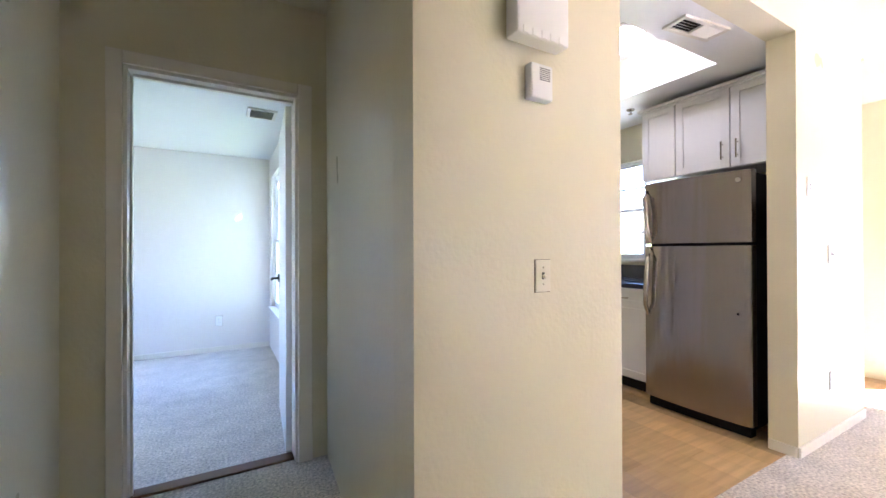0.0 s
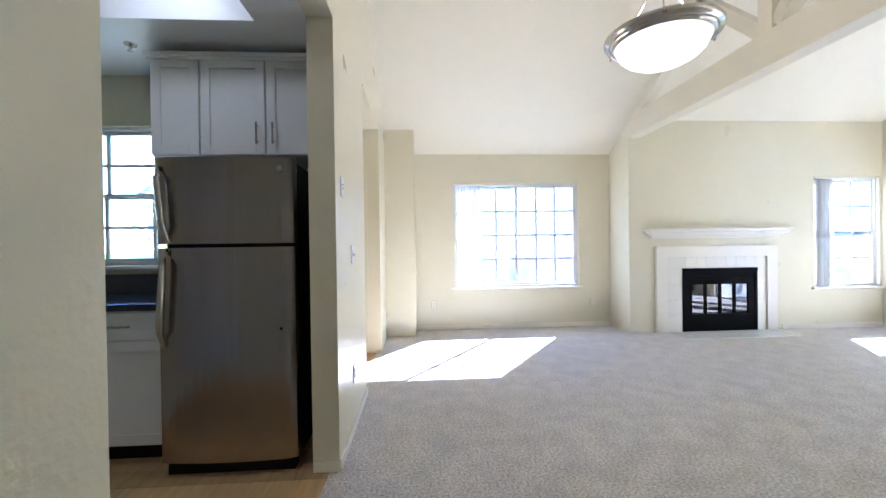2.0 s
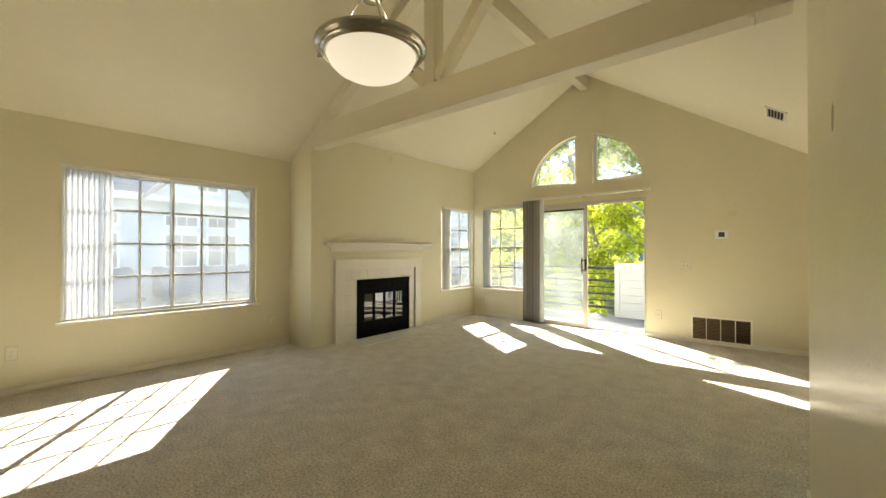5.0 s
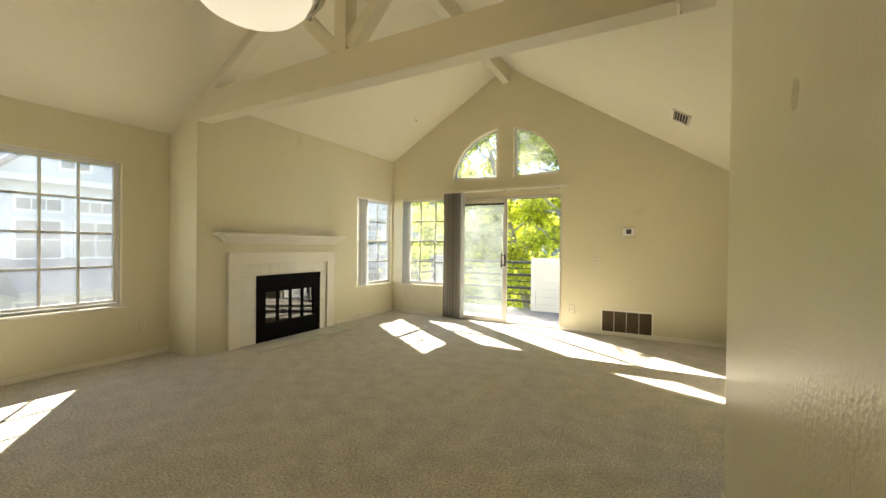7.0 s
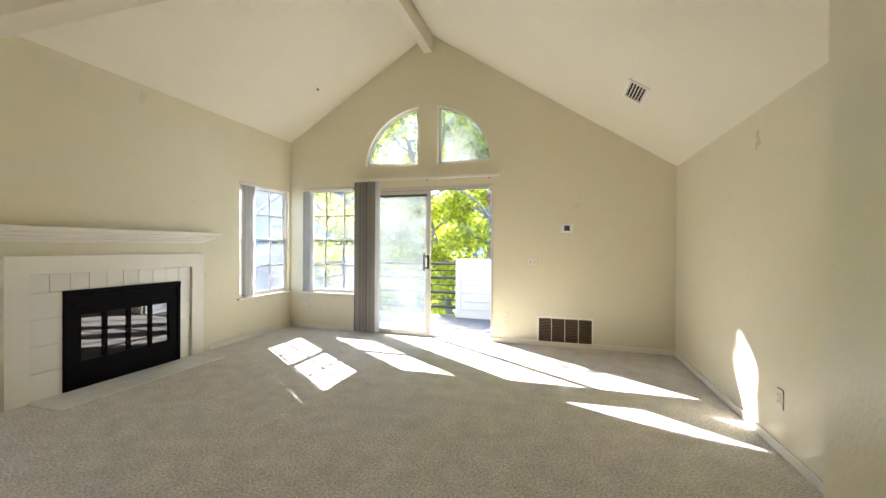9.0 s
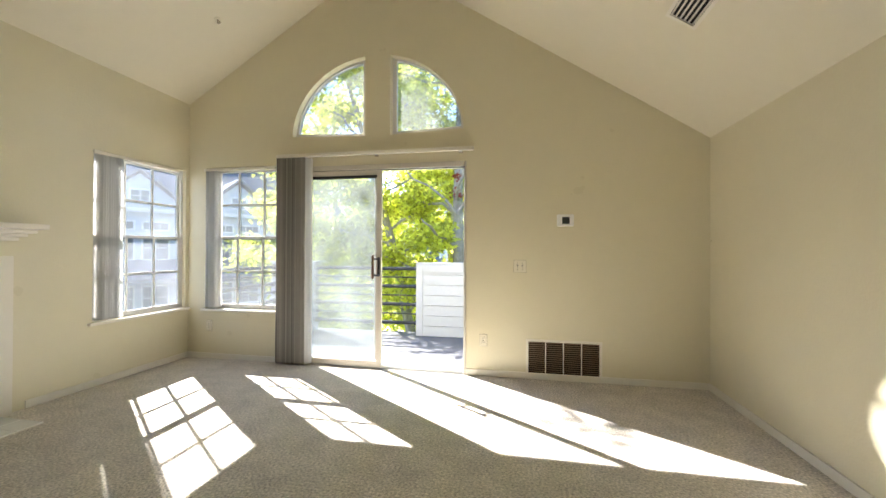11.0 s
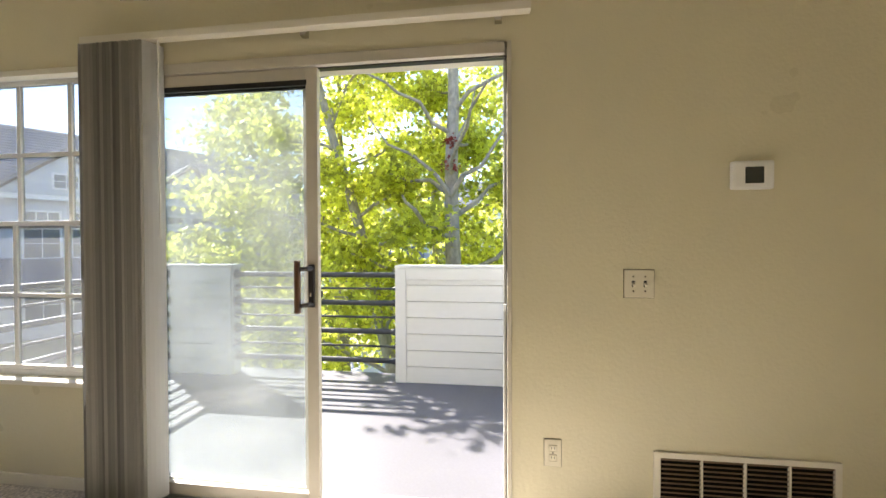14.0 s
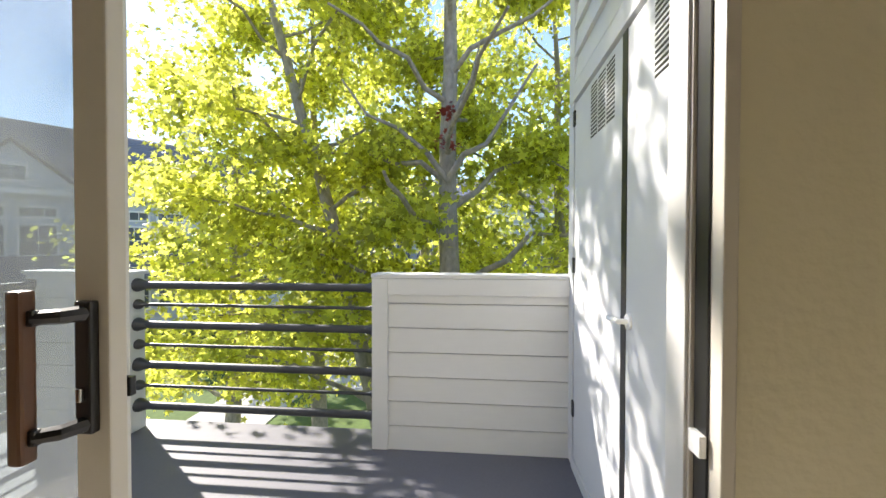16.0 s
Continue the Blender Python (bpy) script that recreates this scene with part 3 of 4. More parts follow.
for y, c in ((-0.654, 0.89), (0.52, 1.52)):
    for k in range(4):
        part("tile", tile_mesh, None, fp, at=Matrix.LocRotScale((-0.0165, y, k * 0.2125), None, (1, c, 1.416)))
fire = part("firebox", prism([rect(-0.52, 0.0, 0.52, 0.85), rect(-0.41, 0.235, 0.41, 0.635)], lambda u, v, w: (-0.03 + w, u, v), 0.04), M_FIRE, fp, "black metal firebox front")
for k, z in enumerate((0.70, 0.735, 0.77)):
    part("louvre", block(-0.040, -0.46, z, -0.0301, 0.46, z + 0.018, 0.003), M_FIRE, fire)
part("trim_strip", block(-0.044, -0.52, 0.80, -0.0301, 0.52, 0.85, 0.004), M_FIRE, fire)
part("trim_strip", block(-0.038, -0.52, 0.0, -0.0301, -0.48, 0.80, 0.003), M_FIRE, fire)
part("trim_strip", block(-0.038, 0.48, 0.0, -0.0301, 0.52, 0.80, 0.003), M_FIRE, fire)
M_FIREGLASS = mat("smoked_glass", (0.004, 0.004, 0.004), rough=0.02, Specular_IOR_Level=0.9)
for i in range(4):
    y = -0.41 + i * 0.205
    part("glass_door", block(-0.012, y + 0.018, 0.24, -0.006, y + 0.187, 0.63), M_FIREGLASS, fire)
    part("door_stile", block(-0.026, y - 0.018, 0.235, -0.010, y + 0.018, 0.635, 0.003), M_FIRE, fire)
part("door_stile", block(-0.026, 0.392, 0.235, -0.010, 0.412, 0.635, 0.003), M_FIRE, fire)
part("firebox_back", block(0.012, -0.52, 0.0, 0.30, 0.52, 0.85), M_DARK, fp)
hearth = thing("hearth", "flush white tiled hearth in front of the fireplace", "hearth", pose(FIRE, -3.12, 0))
part("tile_bed", block(-0.43, -0.735, -0.05, -0.05, 0.765, 0.006), M_GROUT, hearth)
M_HEARTH = mat("white_hearth_marble", (0.88, 0.87, 0.84), rough=0.1, grain=0.03, grain_scale=14, each=0.03)
ht = mesh_of(block(0, 0.0015, 0.0, 0.186, 0.1485, 0.008, 0.002), "tile", M_HEARTH)
for i in range(10):
    for k in range(2):
        part("tile", ht, None, hearth, at=pose(-0.429 + k * 0.19, -0.735 + i * 0.15, 0.003))

# ---- kitchen ----
fridge = thing("refrigerator", "stainless steel top-freezer refrigerator with black sides", "refrigerator", pose(3.37, 1.575, 0))
FW = 0.70
part("cabinet", block(0.075, 0.004, 0.05, 0.74, FW - 0.004, 1.665, 0.008), M_DARK, fridge, "black refrigerator body")


def fridge_door(name, z0, z1):
    """A steel door, gently bowed across its width."""
    bm = bmesh.new()
    cols = 16
    for w_in in (0,):
        rows = [[bm.verts.new((-0.018 * math.sin(math.pi * i / cols) + (0.012 if i in (0, cols) else 0), FW * i / cols, z)) for i in range(cols + 1)] for z in (z0, z1)]
        back = [[bm.verts.new((0.07, FW * i / cols, z)) for i in range(cols + 1)] for z in (z0, z1)]
        for i in range(cols):
            bm.faces.new((rows[0][i], rows[0][i + 1], rows[1][i + 1], rows[1][i]))
            bm.faces.new((back[0][i], back[1][i], back[1][i + 1], back[0][i + 1]))
            for k in (0, 1):
                bm.faces.new((rows[k][i], rows[k][i + 1], back[k][i + 1], back[k][i]))
        for i in (0, cols):
            bm.faces.new((rows[0][i], rows[1][i], back[1][i], back[0][i]))
    return part(name, bm, M_STEEL, fridge, smooth=True)


d1 = fridge_door("freezer_door", 1.225, 1.68)
d2 = fridge_door("door", 0.075, 1.205)
for d, pts in ((d1, ((0.0, 0.022, 1.625), (-0.040, 0.030, 1.57), (-0.048, 0.044, 1.45), (-0.046, 0.056, 1.32), (-0.004, 0.062, 1.235))),
               (d2, ((-0.004, 0.062, 1.195), (-0.046, 0.056, 1.11), (-0.048, 0.044, 0.93), (-0.042, 0.034, 0.77), (-0.002, 0.028, 0.69)))):
    part("handle", bar([(x, FW - y, z) for x, y, z in pts], [0.013, 0.016, 0.018, 0.017, 0.013], 12), M_NICKEL, d, "curved steel handle", smooth=True)
part("badge", lathe(bmesh.new(), [(0, 0.004), (0.016, 0.004), (0.018, 0)], 16), M_NICKEL, d1, at=pose(-0.005, 0.065, 1.62, 0, -90, 0))
part("lock", lathe(bmesh.new(), [(0, 0.003), (0.007, 0.003), (0.008, 0)], 12), M_DARK, d2, at=pose(-0.005, 0.07, 0.77, 0, -90, 0))
part("kick_plate", block(0.03, 0.02, 0.0, 0.10, FW - 0.02, 0.07), M_DARK, fridge)


def shaker_door(parent, name, x, y0, z0, y1, z1, handle_y=None, handle_z=None, horizontal=False):
    bm = bmesh.new()
    f = 0.055
    box(bm, x, y0, z0, x + 0.02, y0 + f, z1, 0.002)
    box(bm, x, y1 - f, z0, x + 0.02, y1, z1, 0.002)
    box(bm, x, y0 + f, z0, x + 0.02, y1 - f, z0 + f, 0.002)
    box(bm, x, y0 + f, z1 - f, x + 0.02, y1 - f, z1, 0.002)
    box(bm, x + 0.010, y0 + f - 0.005, z0 + f - 0.005, x + 0.018, y1 - f + 0.005, z1 - f + 0.005)
    d = part(name, bm, M_CAB, parent)
    if handle_y is not None:
        hb = bmesh.new()
        a = (0, 0.065, 0) if horizontal else (0, 0, 0.065)
        c = Vector((x - 0.028, handle_y, handle_z))
        tube(hb, [c - Vector(a), c + Vector(a)], 0.006, 8)
        for k in (-0.7, 0.7):
            tube(hb, [c + Vector(a) * k, c + Vector(a) * k + Vector((0.03, 0, 0))], 0.005, 8)
        part("handle", hb, M_NICKEL, d, "brushed steel bar pull", smooth=True)
    return d


cab = thing("wall_cabinet", "white shaker cabinet above the refrigerator", "cabinet", pose(3.72, 1.5, 1.765))
part("body", block(0.0, 0.0, 0.0, 0.39, 1.01, 0.59), M_CAB, cab)
shaker_door(cab, "door", -0.021, 0.005, 0.006, 0.328, 0.585, 0.285, 0.13)
shaker_door(cab, "door", -0.021, 0.338, 0.006, 0.718, 0.585, 0.38, 0.13)
shaker_door(cab, "door", -0.021, 0.728, 0.006, 1.005, 0.585)
bm = bmesh.new()
box(bm, -0.05, -0.0, 0.592, 0.39, 1.03, 0.615, 0.004)
box(bm, -0.035, -0.0, 0.575, -0.022, 1.02, 0.592, 0.003)
part("crown", bm, M_CAB, cab)
base = thing("base_cabinet", "white shaker base cabinet with a drawer under the counter", "cabinet", pose(3.53, 2.30, 0))
part("body", block(0.0, 0.0, 0.10, 0.58, 1.58, 0.86), M_CAB, base)
part("toe_kick", block(0.06, 0.0, 0.0, 0.58, 1.58, 0.10), M_DARK, base)
for k in range(3):
    y = 0.005 + k * 0.525
    shaker_door(base, "drawer", -0.021, y, 0.70, y + 0.515, 0.85, y + 0.26, 0.775, True)
    shaker_door(base, "door", -0.021, y, 0.115, y + 0.515, 0.69)
top = tagged(part("countertop", block(3.49, 2.29, 0.861, 4.115, 3.895, 0.90, 0.006), M_GRANITE), "dark polished stone kitchen countertop", "countertop")
tagged(part("backsplash", block(4.09, 2.30, 0.901, 4.118, 3.895, 1.03, 0.003), M_GRANITE), "dark stone backsplash under the kitchen window", "backsplash")
klight = thing("ceiling_light", "round lit flush ceiling light in the kitchen", "ceiling light", pose(3.05, 2.22, HEAD + 0.3215))
part("base", lathe(bmesh.new(), [(0, 0), (0.15, 0), (0.15, -0.03), (0, -0.03)], 32), M_NICKEL, klight, smooth=True)
part("shade", lathe(bmesh.new(), [(0.14, -0.031), (0.135, -0.07), (0.10, -0.105), (0.05, -0.122), (0, -0.126)], 32), M_KLAMP, klight, "glowing frosted glass dome", smooth=True)


def vent(name, label, at, w, d, cols=1, slats=8, dark=None, turned=False):
    """A register: a frame, its dark throat and its blades; it lies in the plane z = 0 and looks down."""
    v = thing(name, label, "vent", at)
    part("frame", prism([rect(-w / 2, -d / 2, w / 2, d / 2)] + [rect(-w / 2 + 0.02 + i * (w - 0.04) / cols + 0.004, -d / 2 + 0.022, -w / 2 + 0.02 + (i + 1) * (w - 0.04) / cols - 0.004, d / 2 - 0.022) for i in range(cols)],
                        lambda u, q, h: (u, q, -h), 0.012), M_TRIM, v)
    part("throat", block(-w / 2 + 0.015, -d / 2 + 0.018, -0.001, w / 2 - 0.015, d / 2 - 0.018, 0.012), M_DARK, v)
    me = None
    for c in range(cols):
        x0 = -w / 2 + 0.02 + c * (w - 0.04) / cols + 0.004
        x1 = -w / 2 + 0.02 + (c + 1) * (w - 0.04) / cols - 0.004
        me = me or mesh_of(prism([[(0, 0), (0.011, 0.009), (0.010, 0.010), (-0.001, 0.001)]], lambda u, q, h: (h, u - 0.005, -q - 0.001), x1 - x0), "slat", dark or M_TRIM)
        for k in range(slats):
            y = -d / 2 + 0.03 + k * (d - 0.06) / max(1, slats - 1)
            part("slat", me, None, v, at=pose(x1, y, 0, 0, 0, 180) if turned and c == 0 else pose(x0, y, 0))
    return v


vent("ceiling_vent", "white ceiling register in the kitchen", pose(2.84, 1.61, HEAD, 0, 0, -8), 0.36, 0.14, 2, 5, None, True)
vent("ceiling_vent", "white ceiling register in the bedroom", pose(0.82, 3.97, 2.32), 0.22, 0.24, 1, 7, None, True)
ang = math.degrees(math.atan(SLOPE_E))
vent("ceiling_vent", "white ceiling register on the sloping ceiling", pose(1.67, -4.18, vault(1.67), 0, -ang, 0) @ pose(0, 0, 0, 0, 0, 90), 0.36, 0.20, 1, 6)
M_GRILLE = mat("brown_grille", (0.24, 0.17, 0.10), rough=0.5, metal=0.3)
vent("return_air_grille", "white return-air grille with dark louvres low on the wall", pose(2.235, SOUTH, 0.18, 90, 0, 0), 0.68, 0.385, 4, 18, M_GRILLE)

# ---- pendant lamp ----
PX, PY, PZ, LAMP = 3.36, -0.46, 2.315, 0.885
lamp = thing("pendant_lamp", "brushed nickel pendant lamp with a frosted glass bowl", "pendant lamp", pose(PX, PY, PZ))
part("rim", lathe(bmesh.new(), [(0.270, -0.008), (0.282, -0.014), (0.290, 0.0), (0.300, 0.006), (0.306, 0.002), (0.314, 0.016), (0.330, 0.022), (0.338, 0.034), (0.338, 0.044), (0.330, 0.050), (0.300, 0.052), (0.272, 0.046), (0.270, -0.008)], 56), M_NICKEL, lamp, "brushed nickel rim", smooth=True)
part("bowl", lathe(bmesh.new(), [(0.274, 0.01), (0.270, -0.012), (0.250, -0.055), (0.212, -0.093), (0.158, -0.122), (0.090, -0.140), (0, -0.146)], 48), M_LAMPGLASS, lamp, "lit frosted glass bowl", smooth=True)
lamp.scale = (LAMP, LAMP, LAMP)
hang = (vault(PX) - PZ) / LAMP
for k in range(3):
    a = radians(30 + 120 * k)
    c, s = math.cos(a), math.sin(a)
    part("rod", bar([(0.30 * c, 0.30 * s, 0.06), (0.06 * c, 0.06 * s, 0.36)], 0.005, 8), M_NICKEL, lamp)
    part("knob", lathe(bmesh.new(), [(0, 0.03), (0.012, 0.025), (0.012, 0), (0, -0.004)], 12), M_NICKEL, lamp, at=pose(0.33 * c, 0.33 * s, 0.03, 0, 90, math.degrees(a)))
part("hub", lathe(bmesh.new(), [(0, 0.33), (0.05, 0.335), (0.075, 0.36), (0.075, 0.40), (0.05, 0.43), (0.02, 0.44), (0, 0.44)], 24), M_NICKEL, lamp, smooth=True)
part("stem", bar([(0, 0, 0.43), (0, 0, hang)], 0.009, 10), M_NICKEL, lamp)
part("canopy", lathe(bmesh.new(), [(0, hang - 0.06), (0.05, hang - 0.055), (0.065, hang - 0.03), (0.065, hang + 0.04)], 24), M_NICKEL, lamp, smooth=True)
bulb = bpy.data.lights.new("pendant_bulb", "POINT")
bulb.energy, bulb.color, bulb.shadow_soft_size = 0.7, (1.0, 0.82, 0.6), 0.06
new("pendant_bulb", bulb).location = (PX, PY, PZ + 0.12)


# ---- blinds ----
def slat_mesh(w, h, name="slat", material=None):
    bm = bmesh.new()
    n = 5
    rows = []
    for z in (0, h):
        rows.append([bm.verts.new(((i / n - 0.5) * w, 0.008 * math.sin(math.pi * i / n) + d, z)) for d in (0, 0.0012) for i in (range(n + 1) if d == 0 else range(n, -1, -1))])
    c = 2 * (n + 1)
    for i in range(c):
        bm.faces.new((rows[0][i], rows[0][(i + 1) % c], rows[1][(i + 1) % c], rows[1][i]))
    for r in rows:
        for i in range(n):
            bm.faces.new((r[i], r[i + 1], r[c - 2 - i], r[c - 1 - i]))
    return mesh_of(bm, name, material or M_SLAT)


blind = thing("vertical_blind", "grey vertical blind drawn into a stack beside the glass door", "vertical blind", pose(0, 0, 0))
part("head_rail", block(3.07, SOUTH + 0.03, 2.165, 5.15, SOUTH + 0.075, 2.20, 0.004), M_TRIM, blind)
for x in (3.2, 4.06, 5.0):
    part("bracket", block(x - 0.015, SOUTH + 0.0005, 2.15, x + 0.015, SOUTH + 0.032, 2.21, 0.003), M_NICKEL, blind)
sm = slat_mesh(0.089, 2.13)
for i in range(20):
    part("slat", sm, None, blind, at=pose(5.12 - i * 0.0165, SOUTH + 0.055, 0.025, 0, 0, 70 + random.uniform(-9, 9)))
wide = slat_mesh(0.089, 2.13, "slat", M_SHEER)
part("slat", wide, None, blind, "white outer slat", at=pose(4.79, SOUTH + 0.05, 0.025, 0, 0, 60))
part("wand", bar([(4.75, SOUTH + 0.06, 2.16), (4.745, SOUTH + 0.065, 1.25)], 0.005, 8), M_WPLATE, blind)


def small_blind(label, at, count, h, material, pitch, turn):
    b = thing("vertical_blind", label, "vertical blind", at)
    part("head_rail", block(-0.02, -0.02, h + 0.005, 0.85, 0.025, h + 0.035, 0.003), M_TRIM, b)
    me = slat_mesh(0.075, h, "slat", material)
    for i in range(count):
        part("slat", me, None, b, at=pose(0.03 + i * pitch, 0, 0.004, 0, 0, turn + random.uniform(-4, 4)))
    return b


small_blind("grey vertical blind stacked in the small window", pose(FIRE + 0.004, -4.505, 0.57, 0, 0, -90), 9, 1.46, M_SLAT_BACKLIT, 0.022, -66)
small_blind("grey vertical blind stacked in the window by the glass door", pose(W3[1] - 0.005, SOUTH - 0.004, 0.56, 0, 0, 180), 8, 1.50, M_SLAT_BACKLIT, 0.018, 70)
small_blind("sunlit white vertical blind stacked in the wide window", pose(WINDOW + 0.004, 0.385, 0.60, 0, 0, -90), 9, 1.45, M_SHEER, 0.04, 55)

# ---- balcony ----
structure("balcony_floor", block(1.4, SOUTH - 0.151, -0.25, 6.6, -7.55, -0.05), M_DECK, "grey coated balcony deck", "balcony")
closet = thing("storage_closet", "white balcony storage closet with vented doors", "closet", pose(2.92, 0, 0))
part("body", block(-1.3, -7.45, -0.049, -0.002, SOUTH - 0.152, 2.75), M_SIDING, closet)
pony = thing("balcony_wall", "white lap-sided low balcony wall", "low wall", pose(0, 0, 0))
part("core", block(2.925, -7.45, -0.049, 4.105, -7.335, 1.0), M_SIDING, pony)
for i in range(7):
    part("board", prism([[(-0.049 + 0.15 * i, 0.0), (-0.049 + 0.15 * i + 0.143, 0.0), (-0.049 + 0.15 * i + 0.143, 0.016), (-0.049 + 0.15 * i, 0.024)]], lambda u, v, w: (2.93 + w, -7.334 + v, u), 1.09), M_SIDING, pony)
part("corner_board", block(4.02, -7.333, -0.048, 4.118, -7.296, 0.999, 0.003), M_SIDING, pony)
part("top_board", block(2.93, -7.331, 0.90, 4.02, -7.298, 0.999, 0.003), M_SIDING, pony)
part("cap", block(2.925, -7.47, 1.001, 4.125, -7.30, 1.025, 0.004), M_SIDING, pony)
pony2 = thing("balcony_wall", "white lap-sided corner pier of the balcony", "low wall", pose(0, 0, 0))
part("core", block(5.755, -7.45, -0.049, 6.50, -7.335, 1.0), M_SIDING, pony2)
part("cap", block(5.735, -7.47, 1.001, 6.52, -7.31, 1.025, 0.004), M_SIDING, pony2)
for label, a, b in (("charcoal metal pipe railing between low walls", (4.106, -7.39), (5.754, -7.39)), ("charcoal metal pipe railing at the balcony side", (6.45, -7.334), (6.45, SOUTH - 0.152))):
    rail = thing("balcony_railing", label, "railing", pose(0, 0, 0))
    for z, r in ((0.93, 0.026), (0.80, 0.011), (0.665, 0.026), (0.53, 0.011), (0.395, 0.026), (0.255, 0.011), (0.12, 0.026)):
        part("rail", bar([(*a, z), (*b, z)], r, 12), M_RAIL, rail, smooth=True)
        for q, o in ((a, b), (b, a)):
            way = (Vector(o) - Vector(q)).normalized()
            big = 0.046 if r > 0.02 else 0.034
            part("flange", bar([(q[0] + way.x * s, q[1] + way.y * s, z) for s in (0.0, 0.012, 0.03, 0.05, 0.075)], [big, big, big * 0.86, r * 1.25, r * 1.02], 14), M_RAIL, rail, smooth=True)

# ---- outdoors ----
GROUND = -3.1
structure("ground", block(-500, -500, GROUND - 1, 500, 500, GROUND), M_GRASS, "green lawn between the buildings", "ground")

# ---- door casing, bedroom door, baseboards ----
cas = thing("door_casing", "cream painted casing round the bedroom doorway", "door casing", pose(0, 0, 0))
for n, b in (("side_casing", (0.069, 2.700, 0.0, 0.131, 2.7195, 2.112)), ("side_casing", (0.900, 2.700, 0.0, 0.975, 2.7195, 2.112)), ("head_casing", (0.131, 2.700, 2.05, 0.900, 2.7195, 2.112))):
    part(n, block(*b, 0.005), M_TRIM, cas)
for n, b in (("jamb", (0.131, 2.72, 0.0, 0.146, 2.84, 2.05)), ("jamb", (0.885, 2.72, 0.0, 0.900, 2.84, 2.05)), ("head_jamb", (0.146, 2.72, 2.035, 0.885, 2.84, 2.05)), ("stop", (0.146, 2.775, 0.0, 0.157, 2.80, 2.024)), ("stop", (0.157, 2.775, 2.022, 0.885, 2.80, 2.035))):
    part(n, block(*b, 0.002), M_TRIM, cas)
part("threshold", block(0.146, 2.755, -0.01, 0.885, 2.835, 0.012, 0.004), M_HANDLEWOOD, cas, "dark wooden threshold strip")
bdoor = thing("bedroom_door", "white bedroom door standing open with a dark lever handle", "door", pose(0.876, 2.85, 0, 0, 0, 86))
part("leaf", block(0.0, -0.012, 0.012, 0.73, 0.023, 2.03, 0.003), M_WHITE, bdoor)
for z in (0.2, 1.78):
    part("hinge", bar([(-0.004, -0.014, z), (-0.004, -0.014, z + 0.09)], 0.007, 10), M_NICKEL, bdoor)
for s in (-0.012, 0.023):
    o = -1 if s < 0 else 1
    hb = bmesh.new()
    tube(hb, [(0.67, s, 0.98), (0.67, s + o * 0.012, 0.98)], 0.028, 16)
    tube(hb, [(0.67, s + o * 0.008, 0.98), (0.67, s + o * 0.05, 0.98), (0.56, s + o * 0.055, 0.98)], 0.009, 10)
    part("lever_handle", hb, M_BLACK, bdoor, "dark lever handle", smooth=True)


def skirting(label, x0, y0, x1, y1, n, h=0.06, t=0.012):
    """A low base strip along a wall whose face looks along n."""
    a = thing("baseboard", label, "baseboard", pose(0, 0, 0))
    tagged(a, kind="structure")
    part("strip", block(min(x0, x1, x0 + n[0] * t), min(y0, y1, y0 + n[1] * t), 0.0, max(x0, x1, x0 + n[0] * t), max(y0, y1, y0 + n[1] * t), h, 0.004), M_TRIM, a)


S = "low cream painted baseboard along the wall"
skirting(S, EAST + 0.002, SOUTH + 0.0005, 3.145, SOUTH + 0.0005, (0, 1))
skirting(S, 5.0, SOUTH + 0.0005, FIRE - 0.014, SOUTH + 0.0005, (0, 1))
skirting(S, FIRE - 0.0005, SOUTH + 0.002, FIRE - 0.0005, -4.02, (-1, 0))
skirting(S, WINDOW - 0.0005, JOG + 0.014, WINDOW - 0.0005, 0.945, (-1, 0))
skirting(S, EAST + 0.0005, SOUTH + 0.014, EAST + 0.0005, BLOCK_S - 0.002, (1, 0))
skirting(S, 3.362, NORTH - 0.0205, 4.448, NORTH - 0.0205, (0, -1))
skirting(S, 3.3595, NORTH - 0.018, 3.3595, 1.488, (-1, 0))
skirting(S, 0.99, NORTH - 0.0205, 1.815, NORTH - 0.0205, (0, -1))
skirting(S, HALL_E + 0.0005, BLOCK_S + 0.002, HALL_E + 0.0005, 0.19, (1, 0))
skirting(S, -2.37, 5.7295, 1.04, 5.7295, (0, -1))


# ---- plates and small fixtures on the walls ----
def rim_plate(w, h, t=0.006):
    return block(-w / 2, -t, -h / 2, w / 2, 0, h / 2, 0.0025)


M_EDGE = mat("brown_shadow_line", (0.16, 0.12, 0.06), rough=0.8)


def backing(parent, w, h):
    """A brown rim wider than the plate, standing in for its shadow line on the wall."""
    part("joint", block(-w / 2 - 0.0016, -0.0022, -h / 2 - 0.0016, w / 2 + 0.0016, -0.0002, h / 2 + 0.0016), M_EDGE, parent, "brown rim drawn as the shadow line round the plate")


def screws(parent, zs, material, x=0.0):
    for z in zs:
        part("screw", lathe(bmesh.new(), [(0, 0.0012), (0.003, 0.001), (0.0036, 0)], 10), material, parent, at=pose(x, -0.006, z, 90, 0, 0))


